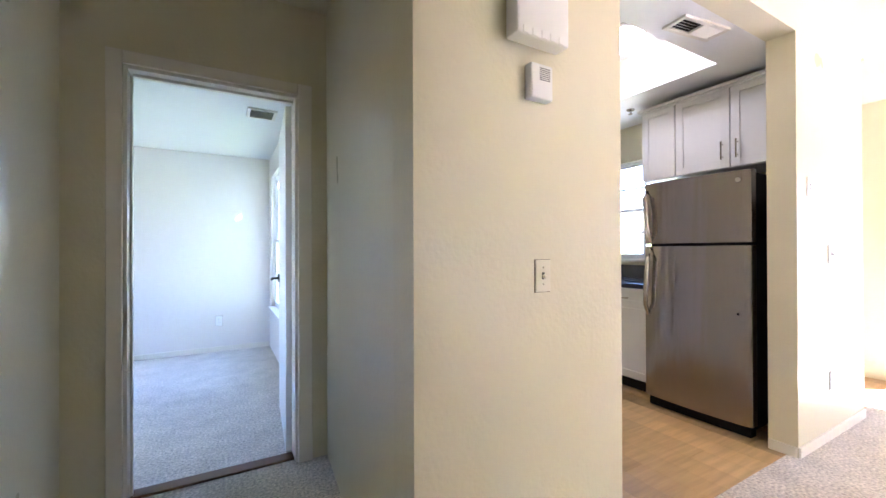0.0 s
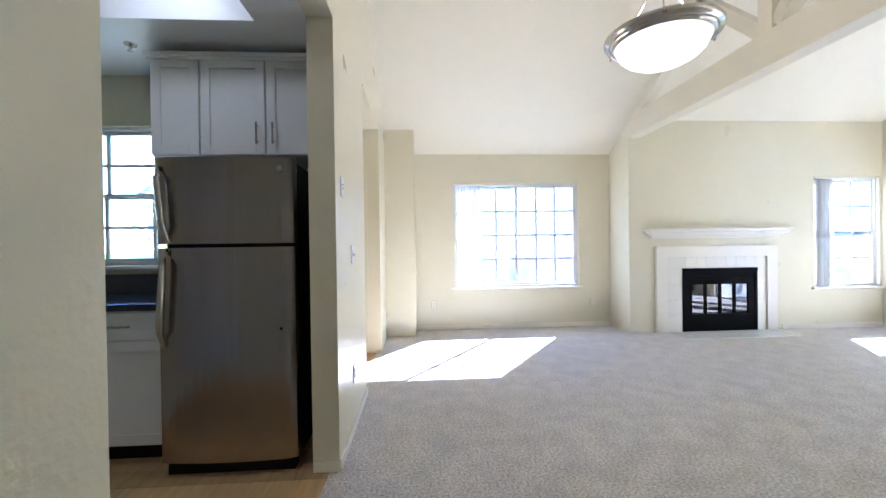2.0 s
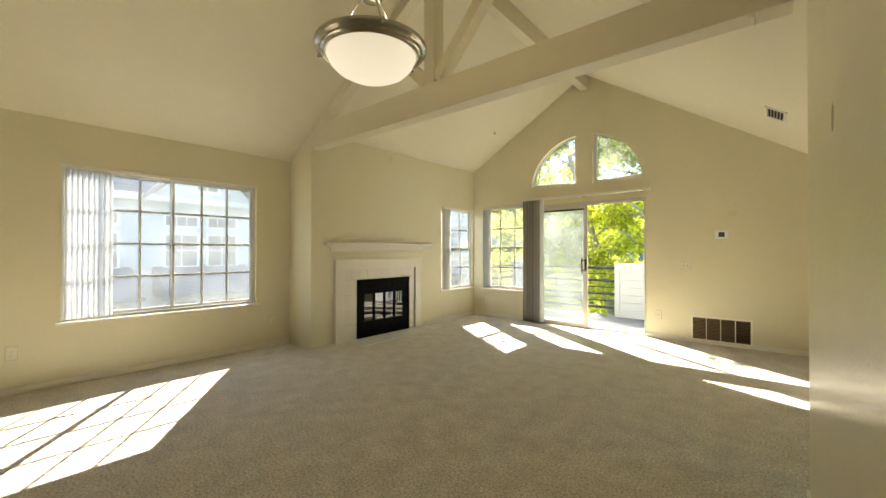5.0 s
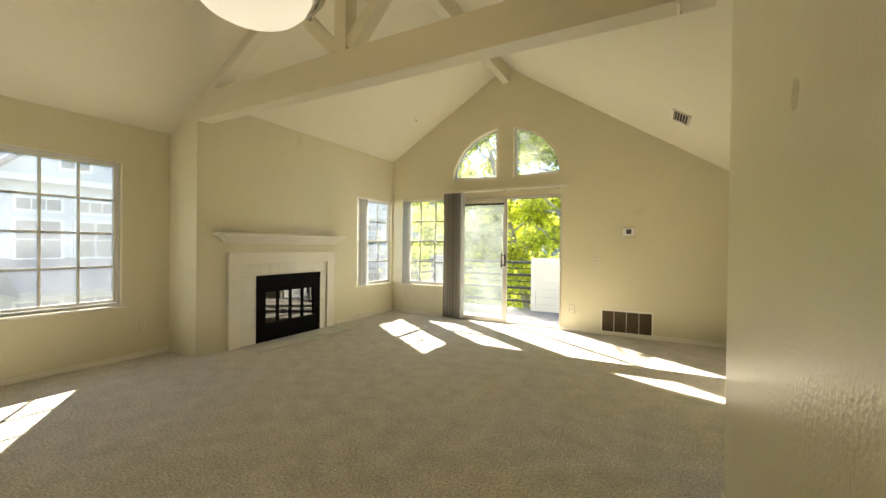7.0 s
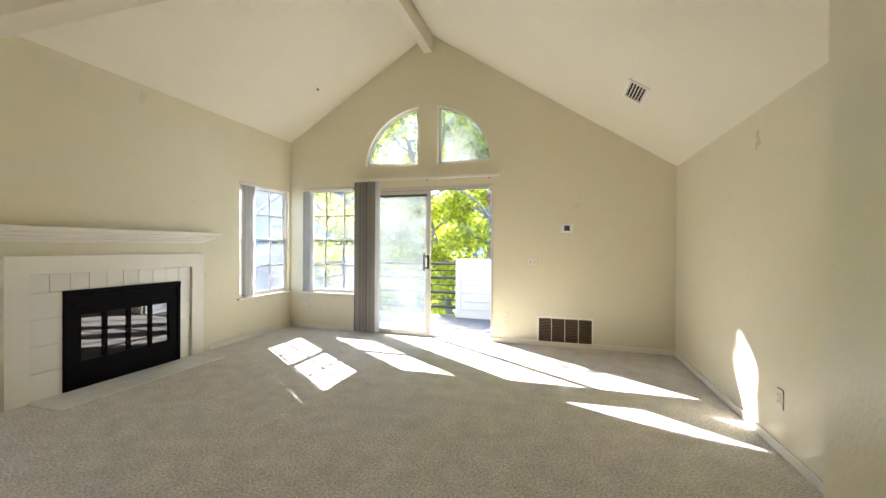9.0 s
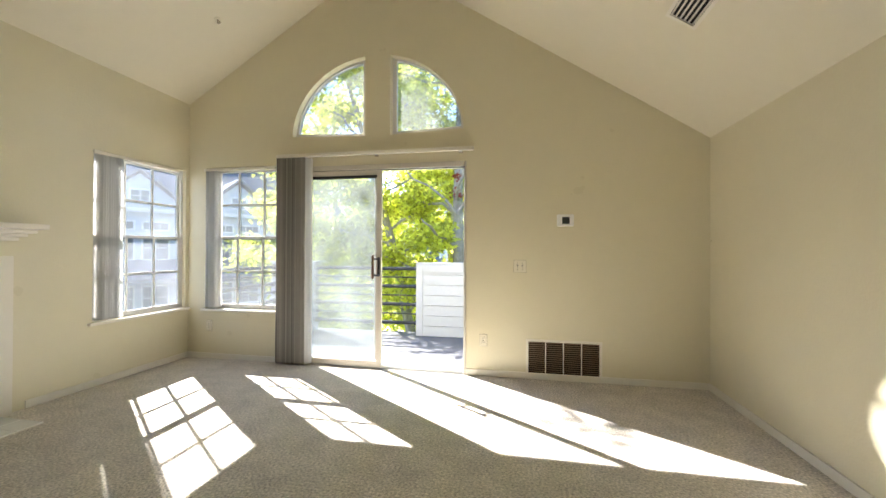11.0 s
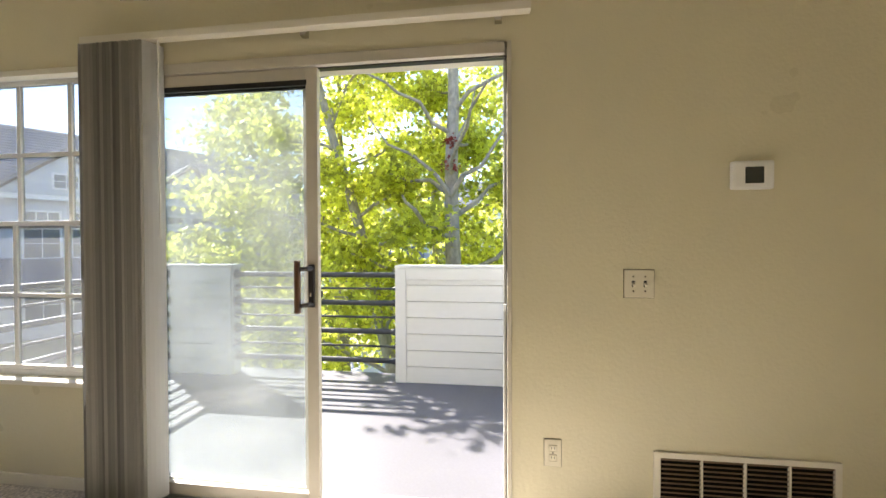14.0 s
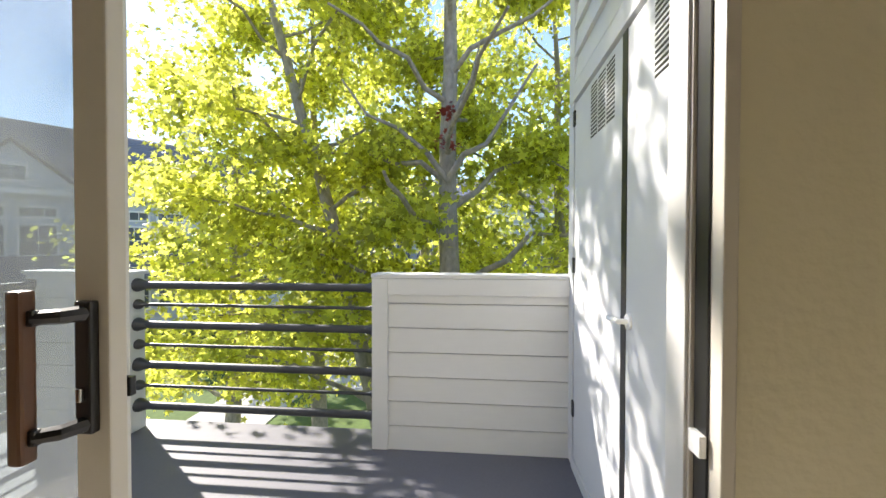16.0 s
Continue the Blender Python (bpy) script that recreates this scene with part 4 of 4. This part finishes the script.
def switch(label, at, gangs=1, material=None, size=1.0):
    """A toggle switch; its plate faces local -y."""
    material = material or M_PLATE
    s = thing("light_switch", label, "light switch", at)
    s.scale = (size, size, size)
    plate = part("plate", rim_plate(0.07 if gangs == 1 else 0.116, 0.114), material, s)
    backing(s, 0.07 if gangs == 1 else 0.116, 0.114)
    for g in range(gangs):
        x = (g - (gangs - 1) / 2) * 0.046
        part("slot", block(x - 0.006, -0.0068, -0.0125, x + 0.006, -0.005, 0.0125), M_BLACK, s)
        part("toggle", block(-0.0045, -0.016, -0.005, 0.0045, 0.0, 0.006, 0.0015), material, s, at=pose(x, -0.005, 0, 25, 0, 0))
        screws(s, (-0.03, 0.03), M_NICKEL, x)
    return s


def outlet(label, at, material=None):
    material = material or M_PLATE
    o = thing("wall_outlet", label, "outlet", at)
    part("plate", rim_plate(0.07, 0.114), material, o)
    backing(o, 0.07, 0.114)
    for z in (-0.02, 0.02):
        face = part("socket", block(-0.017, -0.0085, z - 0.0135, 0.017, -0.005, z + 0.0135, 0.004), material, o)
        for x in (-0.006, 0.006):
            part("slot", block(x - 0.0012, -0.0092, z - 0.003, x + 0.0012, -0.008, z + 0.006), M_DARK, face)
    screws(o, (0,), M_NICKEL)
    return o


WN = NORTH - 0.0205
switch("almond toggle switch on the hall wall", pose(1.425, WN, 1.097), size=0.9)
switch("almond double toggle switch beside the glass door", pose(2.633, SOUTH + 0.0005, 1.056, 0, 0, 180), 2)
switch("white toggle switch on the kitchen wall end", pose(3.845, WN, 1.15), 1, M_WPLATE)
outlet("almond wall outlet near the corner window", pose(6.01, SOUTH + 0.0005, 0.36, 0, 0, 180))
outlet("almond wall outlet beside the glass door", pose(2.975, SOUTH + 0.0005, 0.34, 0, 0, 180))
outlet("almond wall outlet under the wide window", pose(WINDOW - 0.0005, -1.616, 0.35, 0, 0, -90))
outlet("almond wall outlet under the wide window", pose(WINDOW - 0.0005, 0.708, 0.36, 0, 0, -90))
outlet("almond wall outlet on the side wall", pose(EAST + 0.0005, -3.25, 0.33, 0, 0, 90))
outlet("white wall outlet on the kitchen wall end", pose(3.86, WN, 0.36), M_WPLATE)
outlet("white wall outlet in the bedroom", pose(0.50, 5.7295, 0.36), M_WPLATE)
M_SCREEN_GREY = mat("grey_button", (0.12, 0.12, 0.11), rough=0.4)
plate = thing("wall_plate", "small white cover plate high on the wall", "cover plate", pose(3.53, WN, 1.545))
for z in (-0.01, 0.012):
    part("button", block(-0.006, -0.0085, z - 0.004, 0.006, -0.005, z + 0.004, 0.001), M_SCREEN_GREY, plate)
part("plate", rim_plate(0.07, 0.114), M_WPLATE, plate)

chime = thing("door_chime", "white plastic door chime box high on the hall wall", "door chime", pose(1.385, WN, 1.935))
part("case", block(-0.105, -0.058, -0.115, 0.105, 0.0, 0.115, 0.008), M_WPLATE, chime)
for i in range(5):
    part("rib", block(-0.085 + i * 0.036, -0.0605, -0.113, -0.063 + i * 0.036, -0.055, -0.09, 0.002), M_WPLATE, chime)
alarm = thing("wall_speaker", "small white plastic sounder below the door chime", "sounder", pose(1.40, WN, 1.705))
part("case", block(-0.045, -0.032, -0.055, 0.045, 0.0, 0.055, 0.006), M_WPLATE, alarm)
for i in range(7):
    part("slot", block(-0.012, -0.0325, 0.004 + i * 0.006, 0.033, -0.031, 0.0065 + i * 0.006), M_GRANITE, alarm)

thermo = thing("thermostat", "white wall thermostat with a dark screen", "thermostat", pose(2.222, SOUTH + 0.0005, 1.485, 0, 0, 180))
part("case", block(-0.075, -0.026, -0.056, 0.075, 0.0, 0.056, 0.010), M_WPLATE, thermo)
M_SCREEN = mat("grey_display", (0.05, 0.055, 0.05), rough=0.2)
part("screen", block(-0.030, -0.0275, -0.033, 0.036, -0.024, 0.031, 0.001), M_SCREEN, thermo, "dark grey display")
for z in (-0.02, 0.0, 0.02):
    part("button", block(0.044, -0.0275, z - 0.004, 0.056, -0.025, z + 0.004, 0.001), M_WPLATE, thermo)

spr = thing("fire_sprinkler", "small metal fire sprinkler on the kitchen ceiling", "sprinkler", pose(3.68, 2.60, HEAD))
part("plate", lathe(bmesh.new(), [(0, 0), (0.035, 0), (0.032, -0.008), (0, -0.01)], 20), M_NICKEL, spr, smooth=True)
part("head", lathe(bmesh.new(), [(0.008, -0.009), (0.008, -0.035), (0.018, -0.038), (0.018, -0.041), (0, -0.042)], 12), M_NICKEL, spr)

tip = thing("fire_sprinkler", "small white fire sprinkler on the sloping ceiling", "sprinkler", pose(5.42, -4.9, vault(5.42) + 0.004, 0, math.degrees(math.atan(SLOPE_W)), 0))
part("plate", lathe(bmesh.new(), [(0, 0), (0.032, 0), (0.029, -0.008), (0, -0.01)], 20), M_PLATE, tip, smooth=True)
part("head", lathe(bmesh.new(), [(0.008, -0.009), (0.008, -0.035), (0.018, -0.038), (0.018, -0.041), (0, -0.042)], 12), M_NICKEL, tip)

# ---- kitchen and entry planks ----
plank_mesh = mesh_of(block(-0.0745, -0.599, -0.011, 0.0745, 0.599, 0.0, 0.0015), "plank", M_WOOD)
kit_floor = bpy.data.objects["floor_kitchen"]
for i in range(28):
    x = 1.72 + i * 0.15
    for k in range(-1, 3):
        y = 2.0 + k * 1.2 + (0.37 * i) % 1.2 - 0.3
        lo, hi = max(1.402, y - 0.599), min(3.0, y + 0.599)
        if hi - lo < 0.05:
            continue
        part("plank", plank_mesh, None, kit_floor, at=Matrix.LocRotScale((x, (lo + hi) / 2, 0.0), None, (1, (hi - lo) / 1.198, 1)))

# ---- balcony closet doors, lantern ----
for k, (y0, y1) in enumerate(((-7.20, -6.47), (-6.43, -5.70))):
    d = part("door", block(0.0, y0, 0.02, 0.022, y1, 1.98, 0.003), M_SIDING, closet)
    yc = -6.73 if k == 0 else -6.05
    for c in range(3):
        for s in range(14):
            y = yc - 0.16 + c * 0.115
            part("vent_slot", block(0.0215, y, 1.71 + s * 0.018, 0.0232, y + 0.095, 1.719 + s * 0.018), M_BLACK, d)
    if k == 0:
        for z in (0.25, 1.05, 1.86):
            part("hinge", block(0.020, y0 - 0.018, z, 0.031, y0 + 0.016, z + 0.085, 0.002), M_BLACK, d)
        hb = bmesh.new()
        tube(hb, [(0.02, y1 + 0.075, 0.94), (0.06, y1 + 0.075, 0.94), (0.065, y1 - 0.02, 0.935)], 0.010, 8)
        tube(hb, [(0.018, y1 + 0.075, 0.94), (0.03, y1 + 0.075, 0.94)], 0.028, 14)
        part("handle", hb, M_WPLATE, d, "white lever handle", smooth=True)
# black strip proud of the doors, in place of the gap's own shade
part("gap_strip", block(0.0, -6.474, 0.02, 0.0245, -6.426, 1.98), M_BLACK, closet, "black strip standing in for the shade in the door gap")
part("head_trim", block(0.0, -7.30, 2.0, 0.03, -5.66, 2.09, 0.003), M_SIDING, closet)
part("corner_trim", block(-0.001, -7.33, -0.048, 0.024, -7.225, 2.70, 0.003), M_SIDING, closet)
part("base_trim", block(0.0, -7.22, -0.048, 0.03, -5.66, 0.012, 0.003), M_SIDING, closet)
for i in range(4):
    z = 2.10 + i * 0.15
    part("board", prism([[(z, 0), (z + 0.15, 0), (z + 0.15, 0.004), (z, 0.024)]], lambda u, v, w: (v + 0.001, -7.22 + w, u), 1.55), M_SIDING, closet)
lan = thing("wall_lantern", "dark metal outdoor lantern with clear glass on the closet wall", "wall lantern", pose(2.95, -6.60, 2.40))
part("back_plate", block(0.0, -0.05, -0.06, 0.015, 0.05, 0.12, 0.004), M_BLACK, lan)
part("arm", bar([(0.01, 0, 0.06), (0.07, 0, 0.11), (0.11, 0, 0.09)], 0.009, 8), M_BLACK, lan)
part("cap", lathe(bmesh.new(), [(0, 0.12), (0.03, 0.10), (0.085, 0.05), (0.09, 0.04), (0, 0.04)], 6, (0.11, 0, 0)), M_BLACK, lan)
part("glass", lathe(bmesh.new(), [(0.075, 0.04), (0.06, -0.12)], 6, (0.11, 0, 0)), M_HAZY, lan)
for k in range(6):
    a = math.pi / 3 * k
    part("cage_bar", bar([(0.11 + 0.078 * math.cos(a), 0.078 * math.sin(a), 0.045), (0.11 + 0.062 * math.cos(a), 0.062 * math.sin(a), -0.125)], 0.005, 6), M_BLACK, lan)
part("bottom_ring", lathe(bmesh.new(), [(0.05, -0.12), (0.068, -0.12), (0.068, -0.132), (0.05, -0.132), (0.05, -0.12)], 6, (0.11, 0, 0)), M_BLACK, lan)

# lap boards of the corner pier
for i in range(7):
    z = -0.049 + 0.15 * i
    part("board", prism([[(z, 0.0), (z + 0.143, 0.0), (z + 0.143, 0.016), (z, 0.024)]], lambda u, v, w: (5.765 + w, -7.334 + v, u), 0.725), M_SIDING, pony2)

# unseen roof over the rest of the flat, raised to block sun from the bedroom
roof = thing("sun_block_roof", "unseen grey roof mass that keeps sun off the bedroom window", "roof", pose(0, 0, 0))
tagged(roof, kind="structure")
part("shell", prism([[(1.2, 2.77), (7.1, 2.77), (7.1, 2.95), (3.6, 3.9), (1.2, 3.5)]], lambda u, v, w: (u, 1.52 + w, v), 2.5), M_ROOF, roof)
part("shell", block(-2.6, 1.52, 2.77, 1.199, 4.02, 2.95), M_ROOF, roof)
part("shell", block(-2.6, 4.03, 2.77, 1.3, 5.95, 2.95), M_ROOF, roof)


# ---- trees ----
def leaf_cloud(name, spots, count, size, spread, rng, material, parent, flat=0.55):
    """Many small five-pointed leaves round the given spots, as one crown."""
    lobes = 5
    base = []
    for i in range(2 * lobes):
        a = math.pi * i / lobes
        r = 1.0 if i % 2 == 0 else 0.45
        base.append((r * math.cos(a), r * math.sin(a), 0.12 * (i % 2)))
    base = np.array(base)
    spots = np.array(spots)
    pick = rng.integers(0, len(spots), count)
    at = spots[pick] + rng.normal(0, 1, (count, 3)) * spread * np.array([1, 1, 0.75])
    s = size * rng.uniform(0.6, 1.25, count)
    mid = spots.mean(axis=0) * np.array([1, 1, 0])
    out = (spots[pick] - mid) * np.array([1, 1, 0.0])
    out /= np.linalg.norm(out, axis=1)[:, None] + 1e-6
    tilt = rng.normal(0, 0.5, (len(spots), 3))
    n = rng.normal(0, 0.62, (count, 3)) + tilt[pick] + 0.45 * out
    n[:, 2] += flat
    n /= np.linalg.norm(n, axis=1)[:, None]
    u = np.cross(n, rng.normal(0, 1, (count, 3)))
    u /= np.linalg.norm(u, axis=1)[:, None]
    v = np.cross(n, u)
    pts = at[:, None, :] + s[:, None, None] * (base[None, :, 0:1] * u[:, None, :] + base[None, :, 1:2] * v[:, None, :] + base[None, :, 2:3] * n[:, None, :])
    k = 2 * lobes
    me = bpy.data.meshes.new(name)
    verts = pts.reshape(-1, 3)
    me.vertices.add(len(verts))
    me.vertices.foreach_set("co", verts.ravel())
    me.loops.add(count * k)
    me.loops.foreach_set("vertex_index", np.arange(count * k, dtype=np.int32))
    me.polygons.add(count)
    me.polygons.foreach_set("loop_start", np.arange(0, count * k, k, dtype=np.int32))
    me.update(calc_edges=True)
    me.validate()
    me.materials.append(material)
    return part(name, me, None, parent)


def tree(label, x, y, height, trunk_r, lean, limbs, spread, leaves, leaf_size, seed, low=0.25, group="", reach=1.0, north=99.0, clump=0.17):
    """A tapered trunk, limbs that fork, and a crown of leaves round their tips."""
    rng = np.random.default_rng(seed)
    t = thing("tree", label, "tree", pose(x, y, GROUND), group)
    n = 14
    path = [Vector((lean[0] * (i / n) ** 1.3 + 0.018 * math.sin(i * 1.7 + seed), lean[1] * (i / n) ** 1.3 + 0.018 * math.cos(i * 1.3 + seed), height * i / n)) for i in range(n + 1)]
    part("trunk", bar(path, [trunk_r * (1.25 - 1.17 * i / n) + 0.008 for i in range(n + 1)], 12), M_BARK, t, smooth=True)
    spots = []
    for k in range(limbs):
        f = low + (0.97 - low) * (k + 0.5) / limbs
        i = min(n - 1, int(f * n))
        start = path[i].lerp(path[i + 1], f * n - i)
        ang = k * 2.4 + rng.uniform(-0.4, 0.4)
        length = spread * (1.1 - 0.75 * abs(f - 0.45)) * rng.uniform(0.75, 1.15)
        rise = rng.uniform(0.35, 0.8)
        pts = [start]
        for q in range(1, 6):
            s = q / 5
            pts.append(start + Vector((math.cos(ang + 0.25 * s) * length * s, math.sin(ang + 0.25 * s) * length * s, length * rise * s * (1.0 - 0.35 * s))) + Vector(rng.normal(0, 0.05, 3)))
        r0 = trunk_r * (1.15 - 1.0 * f) * 0.36
        part("limb", bar(pts, [r0 * (1 - 0.8 * q / 5) + 0.005 for q in range(6)], 8), M_BARK, t, smooth=True)
        for q in (2, 3, 4, 5):
            for b in range(3):
                way = Vector((math.cos(ang + rng.uniform(-1.3, 1.3)), math.sin(ang + rng.uniform(-1.3, 1.3)), rng.uniform(-0.5, 0.6)))
                tip = pts[q] + way * length * rng.uniform(0.18, 0.38) * reach
                spots.append(tip[:])
                spots.append(pts[q].lerp(tip, 0.6)[:])
    spots = [p for p in spots if p[1] + y < north]
    leaf_cloud("crown", spots, leaves, leaf_size, clump * max(1.0, spread / 2.2), rng, M_LEAF, t)
    return t


G = "trees outside the balcony"
gum = tree("tall sweetgum with pale grey trunk and yellow-green leaves", 3.82, -9.35, 11.0, 0.13, (0.0, -0.3), 24, 1.9, 16000, 0.06, 3, 0.30, G, 1.0, -9.15)
for k, (path, r) in enumerate((
        (((0.0, 0.02, 5.0), (0.22, 0.10, 5.30), (0.55, 0.12, 5.58), (0.88, 0.16, 5.72), (1.15, 0.2, 6.1)), 0.036),
        (((0.0, 0.02, 5.02), (-0.18, 0.10, 5.28), (-0.42, 0.12, 5.38), (-0.66, 0.14, 5.75), (-0.95, 0.16, 6.2)), 0.042),
        (((0.0, 0.0, 5.5), (-0.12, 0.08, 5.85), (-0.26, 0.1, 6.1), (-0.36, 0.12, 6.5)), 0.026))):
    part("limb", bar(path, [r * (1 - 0.7 * i / (len(path) - 1)) for i in range(len(path))], 9), M_BARK, gum, smooth=True)
rng_red = np.random.default_rng(5)
leaf_cloud("red_leaves", [(0.02, 0.08, 5.42), (0.0, 0.09, 5.75)], 60, 0.04, 0.06, rng_red, M_REDLEAF, gum)
tree("leaning sweetgum with yellow-green leaves beyond the railing", 4.6, -10.3, 10.6, 0.11, (2.7, 0.2), 28, 1.8, 19000, 0.06, 7, 0.18, G, 1.0, -8.6)
tree("leafy yellow-green tree behind the others", 6.7, -12.6, 9.8, 0.13, (0.1, 0.1), 22, 1.9, 11000, 0.07, 41, 0.15, G, clump=0.24)
tree("leafy yellow-green tree behind the others", 2.0, -12.0, 9.0, 0.13, (0.2, 0.1), 20, 2.2, 12000, 0.07, 11, 0.15, G, clump=0.24)
tree("leafy yellow-green tree behind the others", 4.6, -13.8, 9.6, 0.14, (0.3, 0.1), 22, 2.4, 16000, 0.065, 15, 0.12, G, clump=0.24)
tree("leafy yellow-green tree behind the others", 8.3, -12.2, 7.3, 0.12, (-0.2, 0.1), 20, 1.9, 11000, 0.065, 19, 0.15, G, clump=0.22)
tree("leafy green tree beside the path", 0.4, -10.8, 9.0, 0.13, (0.2, 0.1), 20, 2.0, 8500, 0.07, 23, 0.15, G)
tree("rounded green tree between the houses", 14.0, -21.0, 7.0, 0.15, (0.2, 0.1), 18, 2.2, 9000, 0.10, 29, 0.2, G)
tree("small green tree by the kitchen window", 8.2, 4.8, 6.0, 0.10, (0.1, 0.1), 14, 1.1, 1500, 0.05, 31, 0.25, G)


# ---- neighbouring houses ----
def house_window(parent, at, w, h, cols, rows):
    """A white-framed window with its panes; it faces local -y."""
    win = part("window", prism([rect(-w / 2 - 0.09, -0.09, w / 2 + 0.09, h + 0.09), rect(-w / 2, 0, w / 2, h)], lambda u, v, q: (u, -0.03 - q, v), 0.06), M_WHITE, parent, at=at)
    part("pane", block(-w / 2, -0.035, 0, w / 2, -0.02, h), M_PANE, win)
    bm = bmesh.new()
    for i in range(1, cols):
        x = -w / 2 + w * i / cols
        box(bm, x - 0.018, -0.055, 0, x + 0.018, -0.036, h)
    for k in range(1, rows):
        z = h * k / rows
        box(bm, -w / 2, -0.053, z - 0.018, w / 2, -0.037, z + 0.018)
    part("glazing_bars", bm, M_WHITE, win)
    return win


def lap(parent, at, w, z0, z1, step=0.2):
    """Lap siding over a whole front."""
    bm = bmesh.new()
    z = z0
    while z < z1 - 0.01:
        top = min(z1, z + step)
        vs = [bm.verts.new(p) for p in ((-w / 2, -0.022, z), (w / 2, -0.022, z), (w / 2, -0.004, top), (-w / 2, -0.004, top), (-w / 2, 0.0, z), (w / 2, 0.0, z))]
        bm.faces.new(vs[:4])
        bm.faces.new((vs[0], vs[4], vs[5], vs[1]))
        z = top
    return part("siding", bm, M_HOUSE, parent, at=at)


def row_house(label, at, w, eave, ridge, deep, bays, gable_bays=()):
    """A white townhouse row; local -y is its front."""
    h = thing("townhouse", label, "house", at)
    part("wall", block(-w / 2, 0, 0, w / 2, deep, eave), M_HOUSE, h)
    lap(h, pose(0, 0, 0), w, 0.2, eave)
    r = part("roof", prism([[(-0.5, eave - 0.05), (-0.5, eave + 0.1), (deep / 2, ridge + 0.15), (deep + 0.5, eave + 0.1), (deep + 0.5, eave - 0.05), (deep / 2, ridge)]], lambda u, v, q: (-w / 2 - 0.4 + q, u, v), w + 0.8), M_ROOF, h)
    part("fascia", block(-w / 2 - 0.4, -0.54, eave - 0.22, w / 2 + 0.4, -0.505, eave + 0.06), M_WHITE, h)
    bm = bmesh.new()
    rows = int(math.hypot(deep / 2 + 0.5, ridge - eave) / 0.28)
    for i in range(rows):
        f0, f1 = i / rows, (i + 1) / rows
        y0, y1 = -0.5 + (deep / 2 + 0.5) * f0, -0.5 + (deep / 2 + 0.5) * f1
        z0, z1 = eave + 0.1 + (ridge + 0.05 - eave) * f0, eave + 0.1 + (ridge + 0.05 - eave) * f1
        vs = [bm.verts.new(p) for p in ((-w / 2 - 0.4, y0, z0 + 0.035), (w / 2 + 0.4, y0, z0 + 0.035), (w / 2 + 0.4, y1, z1 + 0.008), (-w / 2 - 0.4, y1, z1 + 0.008), (-w / 2 - 0.4, y0, z0), (w / 2 + 0.4, y0, z0))]
        bm.faces.new(vs[:4])
        bm.faces.new((vs[0], vs[4], vs[5], vs[1]))
    part("shingles", bm, M_ROOF, h)
    for i in range(bays):
        x = -w / 2 + w * (i + 0.5) / bays
        for dx in (-0.8, 0.8):
            house_window(h, pose(x + dx, 0, eave - 2.85), 1.15, 1.3, 2, 2)
            house_window(h, pose(x + dx, 0, eave - 1.15), 1.15, 0.38, 3, 1)
            house_window(h, pose(x + dx, 0, 0.9), 1.15, 1.3, 2, 2)
        part("porch_roof", prism([[(0.0, 3.75), (-2.2, 2.75), (-2.2, 2.6), (0.0, 2.6)]], lambda u, v, q: (x - w / bays * 0.42 + q, u, v), w / bays * 0.84), M_ROOF, h)
        if i in gable_bays:
            g = w / bays * 0.45
            part("gable", prism([[(x - g, eave), (x + g, eave), (x, eave + 1.9)]], lambda u, v, q: (u, -0.56 + q, v), 2.5), M_HOUSE, h)
            for s in (-1, 1):
                part("gable_roof", prism([[(x, eave + 2.05), (x + s * (g + 0.35), eave - 0.2), (x + s * (g + 0.35), eave - 0.06), (x, eave + 2.22)]], lambda u, v, q: (u, -0.95 + q, v), 3.2), M_ROOF, h)
            house_window(h, pose(x, -0.56, eave + 0.35), 0.8, 0.6, 2, 2)
    for s in (-0.3, 0.28):
        ch = part("chimney", block(w * s - 0.5, deep / 2 - 0.5, ridge - 0.8, w * s + 0.5, deep / 2 + 0.5, ridge + 1.5, 0.03), M_HOUSE, h)
        part("flue_cap", block(w * s - 0.25, deep / 2 - 0.25, ridge + 1.5, w * s + 0.25, deep / 2 + 0.25, ridge + 1.85, 0.02), M_WHITE, ch)
    return h


row_house("white sided townhouse row with grey shingle roofs", pose(21.0, 1.0, GROUND, 0, 0, -90), 26, 6.6, 10.0, 9.0, 6, (1, 4))
row_house("white sided townhouse with gable and chimney", pose(22.0, -22.0, GROUND, 0, 0, -125), 20, 6.6, 10.4, 9.0, 4, (1, 2))
row_house("white sided townhouse beyond the trees", pose(4.0, -34.0, GROUND, 0, 0, 180), 26, 6.4, 9.6, 9.0, 6, (0, 3))
structure("pavement_path", prism([[(8.5, -40), (10.5, -40), (10.5, 30), (8.5, 30)]], lambda u, v, w: (u, v, GROUND + w), 0.03), M_PATH, "pale concrete footpath", "path")
structure("pavement_court", prism([[(-20, -19), (8.4, -19), (8.4, -16), (-20, -16)]], lambda u, v, w: (u, v, GROUND + w), 0.03), M_PATH, "pale concrete path across the lawn", "path")
